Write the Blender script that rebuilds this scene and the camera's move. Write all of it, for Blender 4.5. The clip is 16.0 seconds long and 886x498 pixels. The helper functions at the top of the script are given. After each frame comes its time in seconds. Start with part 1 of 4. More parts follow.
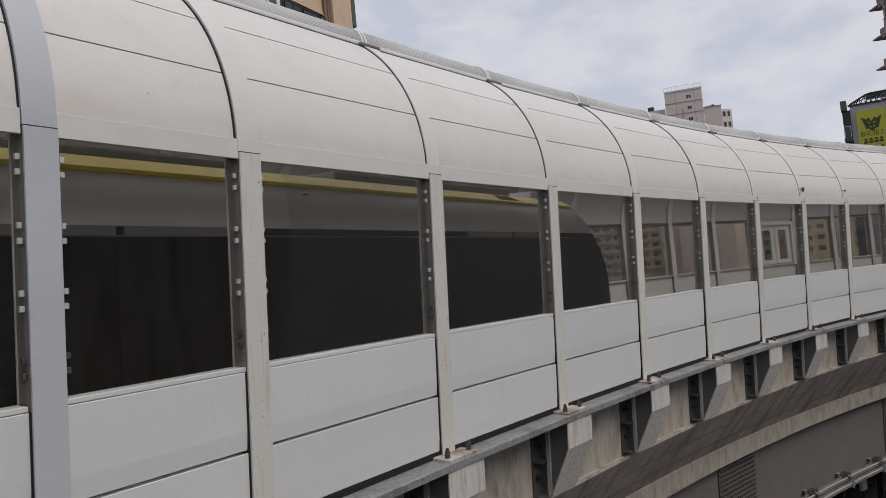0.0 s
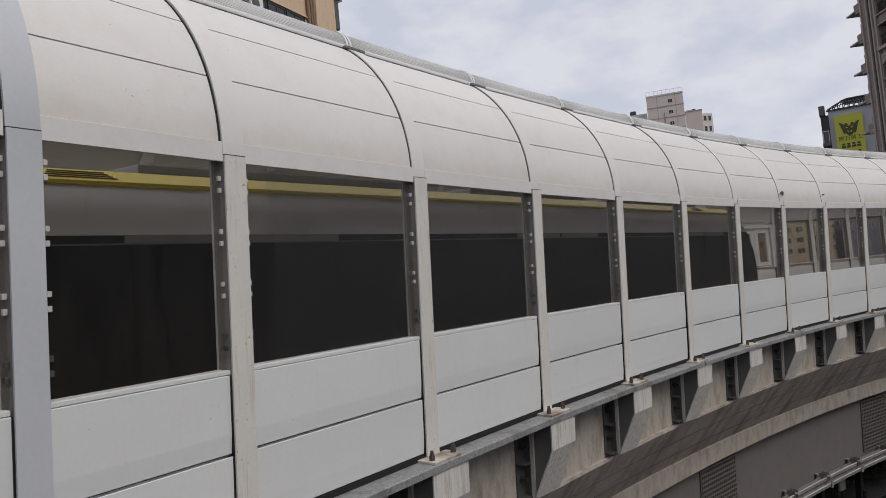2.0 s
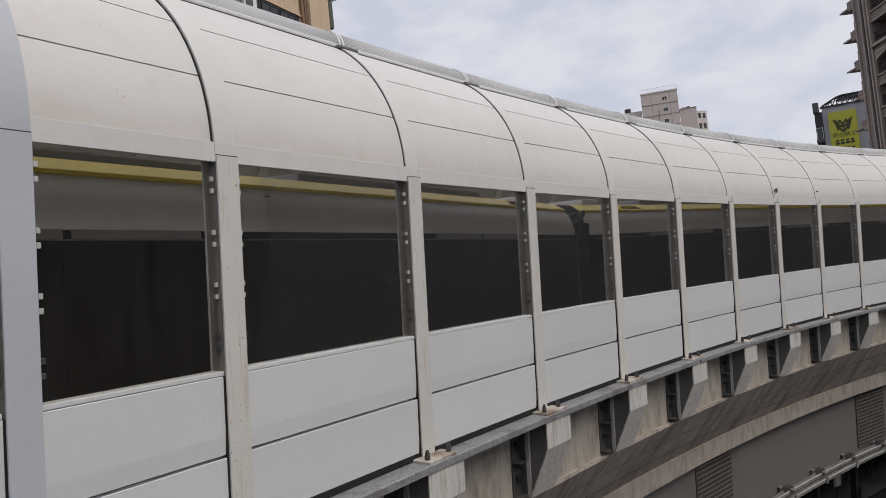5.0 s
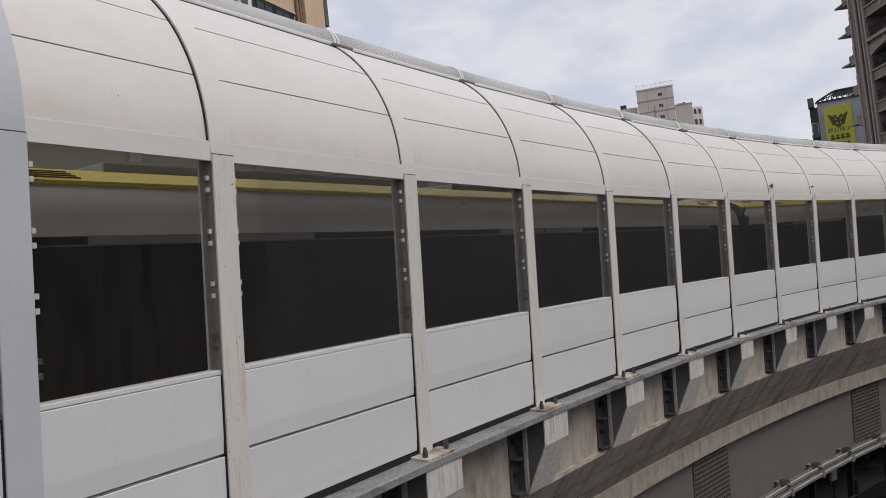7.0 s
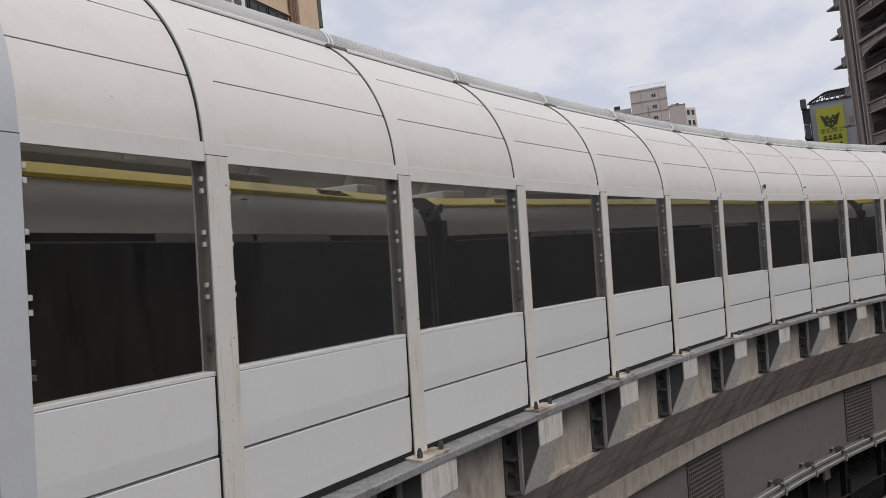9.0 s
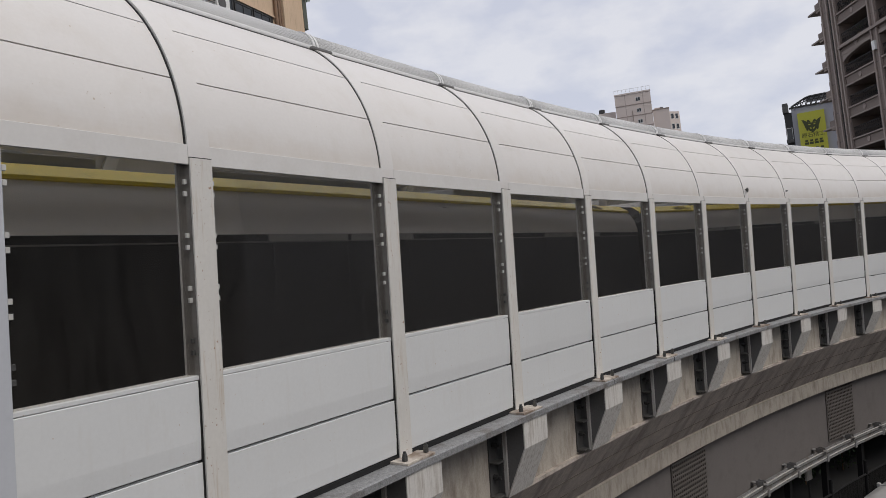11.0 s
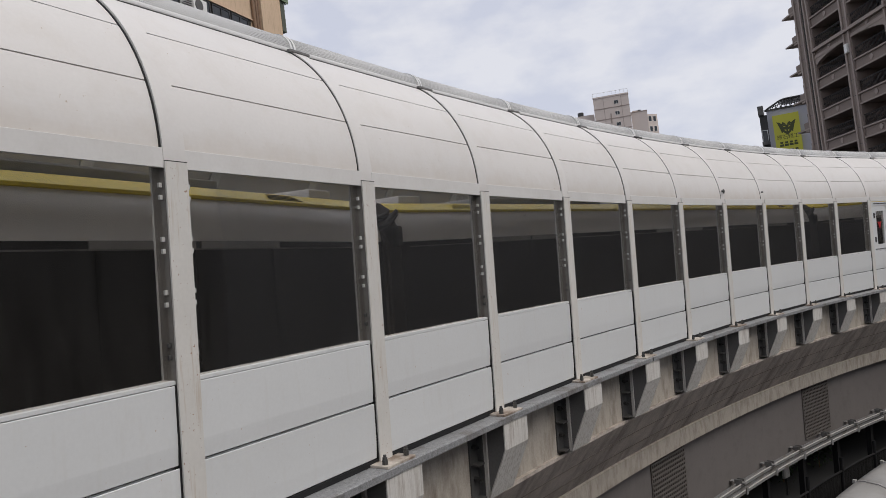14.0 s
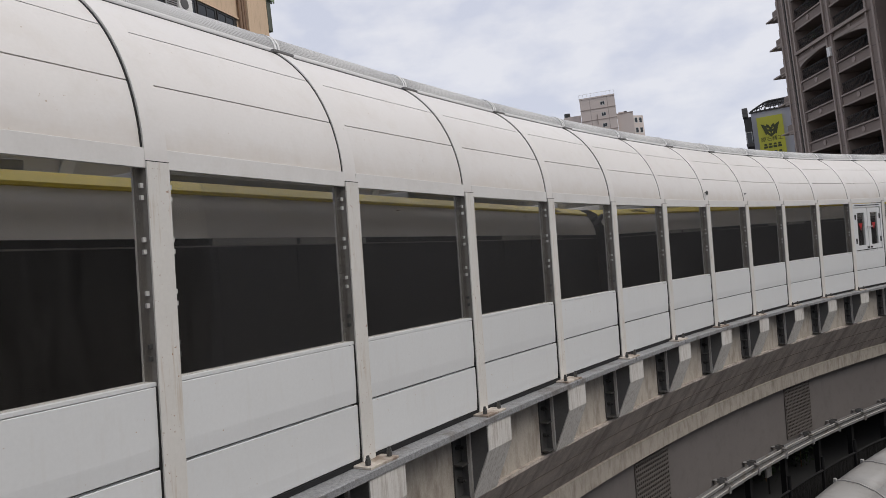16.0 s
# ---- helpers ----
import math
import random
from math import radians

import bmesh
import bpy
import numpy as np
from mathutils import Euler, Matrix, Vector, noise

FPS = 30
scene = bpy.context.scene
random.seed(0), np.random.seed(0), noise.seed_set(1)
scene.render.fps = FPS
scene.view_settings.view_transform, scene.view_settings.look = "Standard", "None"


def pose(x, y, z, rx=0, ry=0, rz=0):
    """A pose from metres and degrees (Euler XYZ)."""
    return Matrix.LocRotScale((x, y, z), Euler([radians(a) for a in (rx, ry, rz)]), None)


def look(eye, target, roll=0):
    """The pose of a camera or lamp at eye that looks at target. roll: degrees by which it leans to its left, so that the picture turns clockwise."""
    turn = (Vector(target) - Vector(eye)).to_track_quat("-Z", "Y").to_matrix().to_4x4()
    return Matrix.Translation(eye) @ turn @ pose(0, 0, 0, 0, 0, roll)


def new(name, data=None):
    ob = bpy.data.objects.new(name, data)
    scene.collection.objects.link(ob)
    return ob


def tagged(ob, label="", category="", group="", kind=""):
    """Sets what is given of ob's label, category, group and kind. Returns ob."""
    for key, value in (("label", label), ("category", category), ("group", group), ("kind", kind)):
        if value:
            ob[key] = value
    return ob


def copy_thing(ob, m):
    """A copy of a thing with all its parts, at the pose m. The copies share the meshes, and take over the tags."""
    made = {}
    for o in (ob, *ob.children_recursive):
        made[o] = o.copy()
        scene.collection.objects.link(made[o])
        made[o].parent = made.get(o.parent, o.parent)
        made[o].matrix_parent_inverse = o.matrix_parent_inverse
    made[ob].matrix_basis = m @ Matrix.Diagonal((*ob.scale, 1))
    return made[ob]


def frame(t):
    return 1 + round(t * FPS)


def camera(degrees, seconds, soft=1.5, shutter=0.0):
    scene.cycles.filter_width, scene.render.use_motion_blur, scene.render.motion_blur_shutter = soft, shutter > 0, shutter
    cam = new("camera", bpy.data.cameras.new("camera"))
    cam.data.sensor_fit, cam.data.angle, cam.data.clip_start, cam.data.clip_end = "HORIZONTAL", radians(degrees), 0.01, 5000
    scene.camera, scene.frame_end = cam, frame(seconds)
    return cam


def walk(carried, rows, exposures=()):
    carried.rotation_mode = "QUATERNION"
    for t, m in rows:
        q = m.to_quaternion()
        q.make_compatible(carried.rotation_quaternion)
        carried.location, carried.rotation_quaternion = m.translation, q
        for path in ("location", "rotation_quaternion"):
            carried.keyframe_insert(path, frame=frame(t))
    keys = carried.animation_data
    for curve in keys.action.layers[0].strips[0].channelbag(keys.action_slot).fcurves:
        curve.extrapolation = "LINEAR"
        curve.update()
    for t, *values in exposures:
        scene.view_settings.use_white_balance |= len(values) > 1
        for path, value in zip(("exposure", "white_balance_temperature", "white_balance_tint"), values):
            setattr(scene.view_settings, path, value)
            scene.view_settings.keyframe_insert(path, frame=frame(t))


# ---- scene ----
cam = camera(62.98, 16.0, soft=0.7)

ZE = 9.0          # eye height over the street
ROWS = [  # seconds, yaw, pitch, roll (degrees), small sway of the eye (m)
    (0, -6.201, 2.519, -5.494, -0.0324, 0.042, -0.002), (0.5, -5.761, 2.388, -5.598, -0.029, 0.042, 0),
    (1, -5.297, 2.405, -5.689, -0.0336, 0.027, -0.002), (1.5, -4.953, 2.452, -5.448, -0.0402, 0.02, 0.005),
    (2, -4.87, 2.634, -5.536, -0.0399, 0.017, -0.003), (2.5, -4.689, 2.645, -5.633, -0.0395, 0.017, 0.003),
    (3, -4.656, 2.639, -5.745, -0.0353, 0.017, 0.001), (3.5, -4.623, 2.539, -5.87, -0.04, 0.025, 0.006),
    (4, -4.534, 2.499, -5.764, -0.0368, 0.03, 0.004), (6.5, -4.429, 2.339, -6.236, -0.0195, 0.019, 0.001),
    (7, -4.303, 2.249, -6.242, -0.0247, 0.021, 0.003), (7.5, -4.327, 2.24, -6.177, -0.024, 0.021, -0.002),
    (8, -4.298, 2.244, -6.23, -0.0262, 0.017, 0.003), (8.5, -4.086, 2.276, -6.244, -0.0264, 0.02, 0.001),
    (9, -3.846, 2.28, -6.362, -0.0246, 0.015, 0), (11.5, -2.356, 2.362, -6.614, -0.0164, 0.012, 0.004),
    (12, -2.095, 2.33, -6.974, -0.009, 0.011, 0.005), (12.5, -1.841, 2.314, -6.857, -0.0076, 0.009, 0.007),
    (13, -1.658, 2.397, -6.716, -0.0104, 0.004, 0.002), (13.5, -1.425, 2.435, -6.78, -0.0142, 0.005, 0.002),
    (14, -1.141, 2.416, -6.843, -0.0053, 0.012, -0.003), (14.5, -1.052, 2.335, -6.866, 0.0037, 0.007, 0.003),
    (15, -0.98, 2.295, -6.918, 0.0127, 0.007, 0.004), (15.5, -0.66, 2.245, -6.868, 0.0155, 0.007, 0.006),
    (16, -0.096, 2.307, -6.748, 0.0214, 0, 0)]


def eye_pose(yaw, pitch, roll, x, y, z):
    eye = Vector((x, y, z + ZE))
    a, b = radians(yaw), radians(pitch)
    aim = Vector((math.sin(a) * math.cos(b), math.cos(a) * math.cos(b), math.sin(b)))
    return look(eye, eye + aim, roll)


walk(cam, [(r[0], eye_pose(*r[1:])) for r in ROWS], ((0, -0.12), (1.0, -0.07), (3.5, -0.02), (8.0, 0.02), (11.5, 0.015), (13.5, 0.035), (15.0, 0.08), (16.0, 0.09)))

# ---------------------------------------------------------------- light
world = bpy.data.worlds.new("overcast_sky")
scene.world = world
world.use_nodes = True
wn, wl = world.node_tree.nodes, world.node_tree.links
wn.clear()
w_out = wn.new("ShaderNodeOutputWorld")
w_bg = wn.new("ShaderNodeBackground")
w_bg.inputs["Strength"].default_value = 1.0
sky = wn.new("ShaderNodeTexSky")
sky.sky_type, sky.sun_disc = "NISHITA", False
sky.sun_elevation, sky.sun_rotation = radians(52), radians(120)
w_coord = wn.new("ShaderNodeTexCoord")
w_map = wn.new("ShaderNodeMapping")
w_map.inputs["Scale"].default_value = (3.0, 3.0, 6.0)
w_noise = wn.new("ShaderNodeTexNoise")
w_noise.inputs["Scale"].default_value = 3.6
w_noise.inputs["Detail"].default_value = 5.0
w_noise.inputs["Roughness"].default_value = 0.5
w_ramp = wn.new("ShaderNodeValToRGB")
w_ramp.color_ramp.elements[0].position, w_ramp.color_ramp.elements[1].position = 0.36, 0.62
w_ramp.color_ramp.elements[0].color = (0.60, 0.625, 0.73, 1)
w_ramp.color_ramp.elements[1].color = (0.75, 0.755, 0.81, 1)
w_mix = wn.new("ShaderNodeMix")
w_mix.data_type = "RGBA"
w_mix.inputs[0].default_value = 0.93
w_dim = wn.new("ShaderNodeMix")
w_dim.data_type, w_dim.blend_type = "RGBA", "MULTIPLY"
w_dim.inputs[0].default_value = 1.0
w_dim.inputs[7].default_value = (0.12, 0.12, 0.12, 1)
wl.new(w_coord.outputs["Generated"], w_map.inputs["Vector"])
wl.new(w_map.outputs["Vector"], w_noise.inputs["Vector"])
wl.new(w_noise.outputs["Fac"], w_ramp.inputs["Fac"])
wl.new(sky.outputs["Color"], w_dim.inputs[6])
wl.new(w_dim.outputs[2], w_mix.inputs[6])
wl.new(w_ramp.outputs["Color"], w_mix.inputs[7])
wl.new(w_mix.outputs[2], w_bg.inputs["Color"])
wl.new(w_bg.outputs["Background"], w_out.inputs["Surface"])

sun = new("sun", bpy.data.lights.new("sun", "SUN"))
sun.data.energy, sun.data.angle, sun.data.color = 1.6, radians(40), (1.0, 0.92, 0.83)
sun.matrix_world = look((42, -16, 62), (0, 8, 8))
scene.view_settings.exposure = 0.0


# ---------------------------------------------------------------- materials
def mat(name, color, rough=0.5, metal=0.0, var=0.08, scale=3.0, dirt=None, dirt_amount=0.0, streak=False, bump=0.0,
        grain=40.0, spec=0.5, island=0.0, lo=0.5, hi=0.78, flow=(7, 7, 0.5), speck=None, speck_lo=0.735, along=False):
    """Paint, metal, stone: two scales of variation, stains of their own colour and a fine relief."""
    m = bpy.data.materials.new(name)
    m.use_nodes = True
    n, l = m.node_tree.nodes, m.node_tree.links
    b = n["Principled BSDF"]
    b.inputs["Roughness"].default_value, b.inputs["Metallic"].default_value = rough, metal
    b.inputs["Specular IOR Level"].default_value = spec
    geo = n.new("ShaderNodeNewGeometry")
    big = n.new("ShaderNodeTexNoise")
    big.inputs["Scale"].default_value, big.inputs["Detail"].default_value = scale, 6
    l.new(geo.outputs["Position"], big.inputs["Vector"])
    fine = n.new("ShaderNodeTexNoise")
    fine.inputs["Scale"].default_value, fine.inputs["Detail"].default_value = grain, 3
    l.new(geo.outputs["Position"], fine.inputs["Vector"])
    add = n.new("ShaderNodeMath")
    add.operation = "ADD"
    l.new(big.outputs["Fac"], add.inputs[0])
    l.new(fine.outputs["Fac"], add.inputs[1])
    rng = n.new("ShaderNodeMapRange")
    rng.inputs[1].default_value, rng.inputs[2].default_value = 0.6, 1.4
    rng.inputs[3].default_value, rng.inputs[4].default_value = 1 - var, 1 + var
    l.new(add.outputs[0], rng.inputs[0])
    value = rng.outputs[0]
    if island:
        info = n.new("ShaderNodeObjectInfo")
        r2 = n.new("ShaderNodeMapRange")
        r2.inputs[3].default_value, r2.inputs[4].default_value = 1 - island, 1 + island
        l.new(info.outputs["Random"], r2.inputs[0])
        mm = n.new("ShaderNodeMath")
        mm.operation = "MULTIPLY"
        l.new(value, mm.inputs[0])
        l.new(r2.outputs[0], mm.inputs[1])
        value = mm.outputs[0]
    mul = n.new("ShaderNodeVectorMath")
    mul.operation = "SCALE"
    mul.inputs[0].default_value = color
    l.new(value, mul.inputs["Scale"])
    col = mul.outputs[0]
    if dirt:
        st = n.new("ShaderNodeTexNoise")
        st.inputs["Scale"].default_value, st.inputs["Detail"].default_value, st.inputs["Roughness"].default_value = 2.2, 8, 0.65
        mp = n.new("ShaderNodeMapping")
        mp.inputs["Scale"].default_value = flow if streak else (1.6, 1.6, 1.6)
        l.new(n.new("ShaderNodeTexCoord").outputs["UV"] if along else geo.outputs["Position"], mp.inputs["Vector"])
        l.new(mp.outputs[0], st.inputs["Vector"])
        rr = n.new("ShaderNodeMapRange")
        rr.inputs[1].default_value, rr.inputs[2].default_value = lo, hi
        rr.inputs[3].default_value, rr.inputs[4].default_value = 0, dirt_amount
        l.new(st.outputs["Fac"], rr.inputs[0])
        mx = n.new("ShaderNodeMix")
        mx.data_type = "RGBA"
        mx.inputs[7].default_value = (*dirt, 1)
        l.new(rr.outputs[0], mx.inputs[0])
        l.new(col, mx.inputs[6])
        col = mx.outputs[2]
    if speck:
        sn = n.new("ShaderNodeTexNoise")
        sn.inputs["Scale"].default_value, sn.inputs["Detail"].default_value = 38.0, 2
        l.new(geo.outputs["Position"], sn.inputs["Vector"])
        gate = n.new("ShaderNodeMath")
        gate.operation = "MULTIPLY_ADD"
        gate.inputs[1].default_value, gate.inputs[2].default_value = 0.22, -0.11
        l.new(big.outputs["Fac"], gate.inputs[0])
        sm = n.new("ShaderNodeMath")
        l.new(sn.outputs["Fac"], sm.inputs[0])
        l.new(gate.outputs[0], sm.inputs[1])
        sr = n.new("ShaderNodeMapRange")
        sr.inputs[1].default_value, sr.inputs[2].default_value, sr.inputs[4].default_value = speck_lo, speck_lo + 0.04, 0.8
        l.new(sm.outputs[0], sr.inputs[0])
        sx = n.new("ShaderNodeMix")
        sx.data_type = "RGBA"
        sx.inputs[7].default_value = (*speck, 1)
        l.new(sr.outputs[0], sx.inputs[0])
        l.new(col, sx.inputs[6])
        col = sx.outputs[2]
    l.new(col, b.inputs["Base Color"])
    rv = n.new("ShaderNodeMapRange")
    rv.inputs[3].default_value, rv.inputs[4].default_value = max(0.02, rough - 0.1), min(1, rough + 0.12)
    l.new(big.outputs["Fac"], rv.inputs[0])
    l.new(rv.outputs[0], b.inputs["Roughness"])
    if bump:
        bp = n.new("ShaderNodeBump")
        bp.inputs["Strength"].default_value, bp.inputs["Distance"].default_value = bump, 0.01
        l.new(add.outputs[0], bp.inputs["Height"])
        l.new(bp.outputs[0], b.inputs["Normal"])
    return m


def glass_mat(name, tint, film, film_amount, gloss=0.1):
    """A thin dusty pane: clear with a tint, a mirror that grows at grazing angles, a film of dust."""
    m = bpy.data.materials.new(name)
    m.use_nodes = True
    n, l = m.node_tree.nodes, m.node_tree.links
    n.clear()
    out = n.new("ShaderNodeOutputMaterial")
    tr = n.new("ShaderNodeBsdfTransparent")
    tr.inputs[0].default_value = (*tint, 1)
    df = n.new("ShaderNodeBsdfDiffuse")
    df.inputs[0].default_value = (*film, 1)
    gl = n.new("ShaderNodeBsdfGlossy")
    gl.inputs["Roughness"].default_value = 0.03
    fr = n.new("ShaderNodeFresnel")
    fr.inputs["IOR"].default_value = 1.5
    geo = n.new("ShaderNodeNewGeometry")
    ns = n.new("ShaderNodeTexNoise")
    ns.inputs["Scale"].default_value, ns.inputs["Detail"].default_value, ns.inputs["Roughness"].default_value = 5.0, 12, 0.72
    mp = n.new("ShaderNodeMapping")
    mp.inputs["Scale"].default_value = (3.2, 3.2, 0.5)
    l.new(geo.outputs["Position"], mp.inputs[0])
    l.new(mp.outputs[0], ns.inputs["Vector"])
    rg = n.new("ShaderNodeMapRange")
    rg.inputs[1].default_value, rg.inputs[2].default_value = 0.34, 0.78
    rg.inputs[3].default_value, rg.inputs[4].default_value = 0.0, film_amount * 2.4
    l.new(ns.outputs["Fac"], rg.inputs[0])
    m1, m2 = n.new("ShaderNodeMixShader"), n.new("ShaderNodeMixShader")
    fine, fr2, add = n.new("ShaderNodeTexNoise"), n.new("ShaderNodeMapRange"), n.new("ShaderNodeMath")
    fine.inputs["Scale"].default_value, fine.inputs["Detail"].default_value, fine.inputs["Roughness"].default_value = 130.0, 4, 0.7
    l.new(geo.outputs["Position"], fine.inputs["Vector"])
    fr2.inputs[1].default_value, fr2.inputs[2].default_value = 0.50, 0.70
    fr2.inputs[3].default_value, fr2.inputs[4].default_value = 0.0, film_amount * 5
    l.new(fine.outputs["Fac"], fr2.inputs[0])
    l.new(rg.outputs[0], add.inputs[0])
    l.new(fr2.outputs[0], add.inputs[1])
    l.new(add.outputs[0], m1.inputs[0])
    l.new(tr.outputs[0], m1.inputs[1])
    l.new(df.outputs[0], m1.inputs[2])
    sc = n.new("ShaderNodeMath")
    sc.operation = "MULTIPLY"
    sc.inputs[1].default_value = gloss
    l.new(fr.outputs[0], sc.inputs[0])
    l.new(sc.outputs[0], m2.inputs[0])
    l.new(m1.outputs[0], m2.inputs[1])
    l.new(gl.outputs[0], m2.inputs[2])
    l.new(m2.outputs[0], out.inputs[0])
    return m


def grimed(m, z0, z1, color, amount):
    """A brown deposit that has gathered on the foot of a panel, ragged at its upper edge."""
    n, l = m.node_tree.nodes, m.node_tree.links
    b = n["Principled BSDF"]
    tc, sep = n.new("ShaderNodeTexCoord"), n.new("ShaderNodeSeparateXYZ")
    l.new(tc.outputs["Object"], sep.inputs[0])
    geo, ns, wob = n.new("ShaderNodeNewGeometry"), n.new("ShaderNodeTexNoise"), n.new("ShaderNodeMath")
    ns.inputs["Scale"].default_value, ns.inputs["Detail"].default_value = 3.5, 7
    l.new(geo.outputs["Position"], ns.inputs["Vector"])
    wob.operation = "MULTIPLY_ADD"
    wob.inputs[1].default_value = 0.45
    l.new(ns.outputs["Fac"], wob.inputs[0])
    l.new(sep.outputs["Z"], wob.inputs[2])
    r = n.new("ShaderNodeMapRange")
    r.inputs[1].default_value, r.inputs[2].default_value = z0 + 0.2, z1 + 0.22
    r.inputs[3].default_value, r.inputs[4].default_value = amount, 0.0
    l.new(wob.outputs[0], r.inputs[0])
    mx = n.new("ShaderNodeMix")
    mx.data_type = "RGBA"
    mx.inputs[7].default_value = (*color, 1)
    old = b.inputs["Base Color"].links[0].from_socket
    l.new(r.outputs[0], mx.inputs[0])
    l.new(old, mx.inputs[6])
    l.new(mx.outputs[2], b.inputs["Base Color"])
    return m


def perforated(m):
    """Rows of fine holes over a sheet, 14 mm apart."""
    n, l = m.node_tree.nodes, m.node_tree.links
    b = n["Principled BSDF"]
    tc = n.new("ShaderNodeTexCoord")
    v = n.new("ShaderNodeTexVoronoi")
    v.inputs["Scale"].default_value, v.inputs["Randomness"].default_value = 62.0, 0.0
    sep, ang, arcl, com = n.new("ShaderNodeSeparateXYZ"), n.new("ShaderNodeMath"), n.new("ShaderNodeMath"), n.new("ShaderNodeCombineXYZ")
    off = n.new("ShaderNodeVectorMath")
    off.inputs[1].default_value = (0, -0.98, -3.70)
    ang.operation, arcl.operation = "ARCTAN2", "MULTIPLY"
    arcl.inputs[1].default_value = 0.22
    l.new(tc.outputs["Object"], off.inputs[0])
    l.new(off.outputs[0], sep.inputs[0])
    l.new(sep.outputs["Z"], ang.inputs[0])
    l.new(sep.outputs["Y"], ang.inputs[1])
    l.new(ang.outputs[0], arcl.inputs[0])
    l.new(sep.outputs["X"], com.inputs[0])
    l.new(arcl.outputs[0], com.inputs[1])
    l.new(com.outputs[0], v.inputs["Vector"])
    r = n.new("ShaderNodeMapRange")
    r.inputs[1].default_value, r.inputs[2].default_value = 0.30, 0.40
    l.new(v.outputs["Distance"], r.inputs[0])
    mx = n.new("ShaderNodeMix")
    mx.data_type = "RGBA"
    mx.inputs[6].default_value = (0.30, 0.30, 0.30, 1)
    old = b.inputs["Base Color"].links[0].from_socket
    l.new(r.outputs[0], mx.inputs[0])
    l.new(old, mx.inputs[7])
    l.new(mx.outputs[2], b.inputs["Base Color"])
    return m


M_ROOF = mat("cream_roof_paint", (0.682, 0.664, 0.642), 0.42, var=0.03, scale=1.2, dirt=(0.50, 0.45, 0.38), dirt_amount=0.25, island=0.02, speck=(0.42, 0.34, 0.25), speck_lo=0.755)
M_RIB = M_ROOF.copy()
M_RIB.name = "cream_rib_paint"
M_ROOF = grimed(M_ROOF, 2.44, 2.66, (0.47, 0.39, 0.30), 0.32)
M_PANEL = mat("grey_white_panel_paint", (0.655, 0.668, 0.668), 0.38, var=0.03, scale=1.5, dirt=(0.46, 0.40, 0.32), dirt_amount=0.14, streak=True, flow=(6, 6, 0.9), lo=0.54, hi=0.80, island=0.025, speck=(0.40, 0.26, 0.13), speck_lo=0.75)
M_POST = mat("cream_post_paint", (0.645, 0.63, 0.595), 0.45, var=0.05, scale=3, dirt=(0.38, 0.25, 0.13), dirt_amount=0.5, streak=True, flow=(15, 15, 0.45), lo=0.54, hi=0.72, island=0.03, speck=(0.26, 0.12, 0.05), speck_lo=0.70)
M_BASE = mat("dirty_cream_plate", (0.56, 0.51, 0.45), 0.6, var=0.15, scale=8, dirt=(0.14, 0.085, 0.05), dirt_amount=0.8, lo=0.40, hi=0.58)
M_WIDE = mat("blue_grey_post_paint", (0.50, 0.52, 0.555), 0.5, var=0.04, scale=2)
M_BAND = mat("pale_grey_trim_paint", (0.68, 0.67, 0.65), 0.4, var=0.04, dirt=(0.4, 0.36, 0.3), dirt_amount=0.2)
# dull steel, its grey lowered to hold the shadow between the brackets
M_REVEAL = mat("dull_shaded_grey_steel", (0.105, 0.103, 0.10), 0.55, 0.3, var=0.15, scale=6)
M_LINING = mat("grey_sound_lining", (0.47, 0.46, 0.44), 0.7, var=0.12, scale=3, grain=90)
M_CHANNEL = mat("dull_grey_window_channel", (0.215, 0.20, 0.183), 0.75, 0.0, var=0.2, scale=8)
M_SCUFF = mat("brown_grey_scuff", (0.665, 0.64, 0.615), 0.7, var=0.2, scale=20)
M_INNER = mat("pale_grey_inner_paint", (0.62, 0.62, 0.61), 0.5, var=0.06, scale=3)
M_CLIP = mat("bright_zinc", (0.56, 0.555, 0.53), 0.45, 0.1, var=0.1)
M_GALV = mat("galvanised_steel", (0.25, 0.25, 0.25), 0.6, 0.2, var=0.34, scale=18, grain=70, bump=0.2, dirt=(0.15, 0.11, 0.075), dirt_amount=0.6, lo=0.5, hi=0.68)
M_BEAM = mat("mottled_galvanised_beam", (0.285, 0.29, 0.295), 0.55, 0.25, var=0.45, scale=30, grain=90, bump=0.2, dirt=(0.10, 0.075, 0.055), dirt_amount=0.6, lo=0.5, hi=0.66)
M_CAP = mat("perforated_aluminium", (0.58, 0.585, 0.58), 0.65, 0.0, var=0.08, scale=2, grain=160, bump=0.15)
M_CAP = perforated(M_CAP)
M_CAPRIB = mat("white_cap_strap", (0.7, 0.7, 0.69), 0.45, var=0.06)
M_CONC = mat("stained_concrete", (0.46, 0.405, 0.36), 0.85, var=0.3, scale=2.2, dirt=(0.075, 0.052, 0.042), dirt_amount=0.72, streak=True, bump=0.4, grain=22, lo=0.46, hi=0.72, flow=(1.1, 0.22, 1), along=True)
M_CONC2 = mat("light_concrete", (0.44, 0.40, 0.345), 0.85, var=0.14, scale=2.5, dirt=(0.15, 0.115, 0.085), dirt_amount=0.65, streak=True, flow=(3.0, 3.0, 1.0), bump=0.2, grain=50, lo=0.46, hi=0.72)
M_WALL = mat("grey_render", (0.162, 0.148, 0.141), 0.8, var=0.09, scale=1.0, dirt=(0.10, 0.09, 0.08), dirt_amount=0.5, bump=0.1)
# bracket sides: their shade is put into this darker grey
M_GUSSET = mat("shaded_gusset_grey", (0.165, 0.163, 0.16), 0.55, 0.1, var=0.12, scale=5)
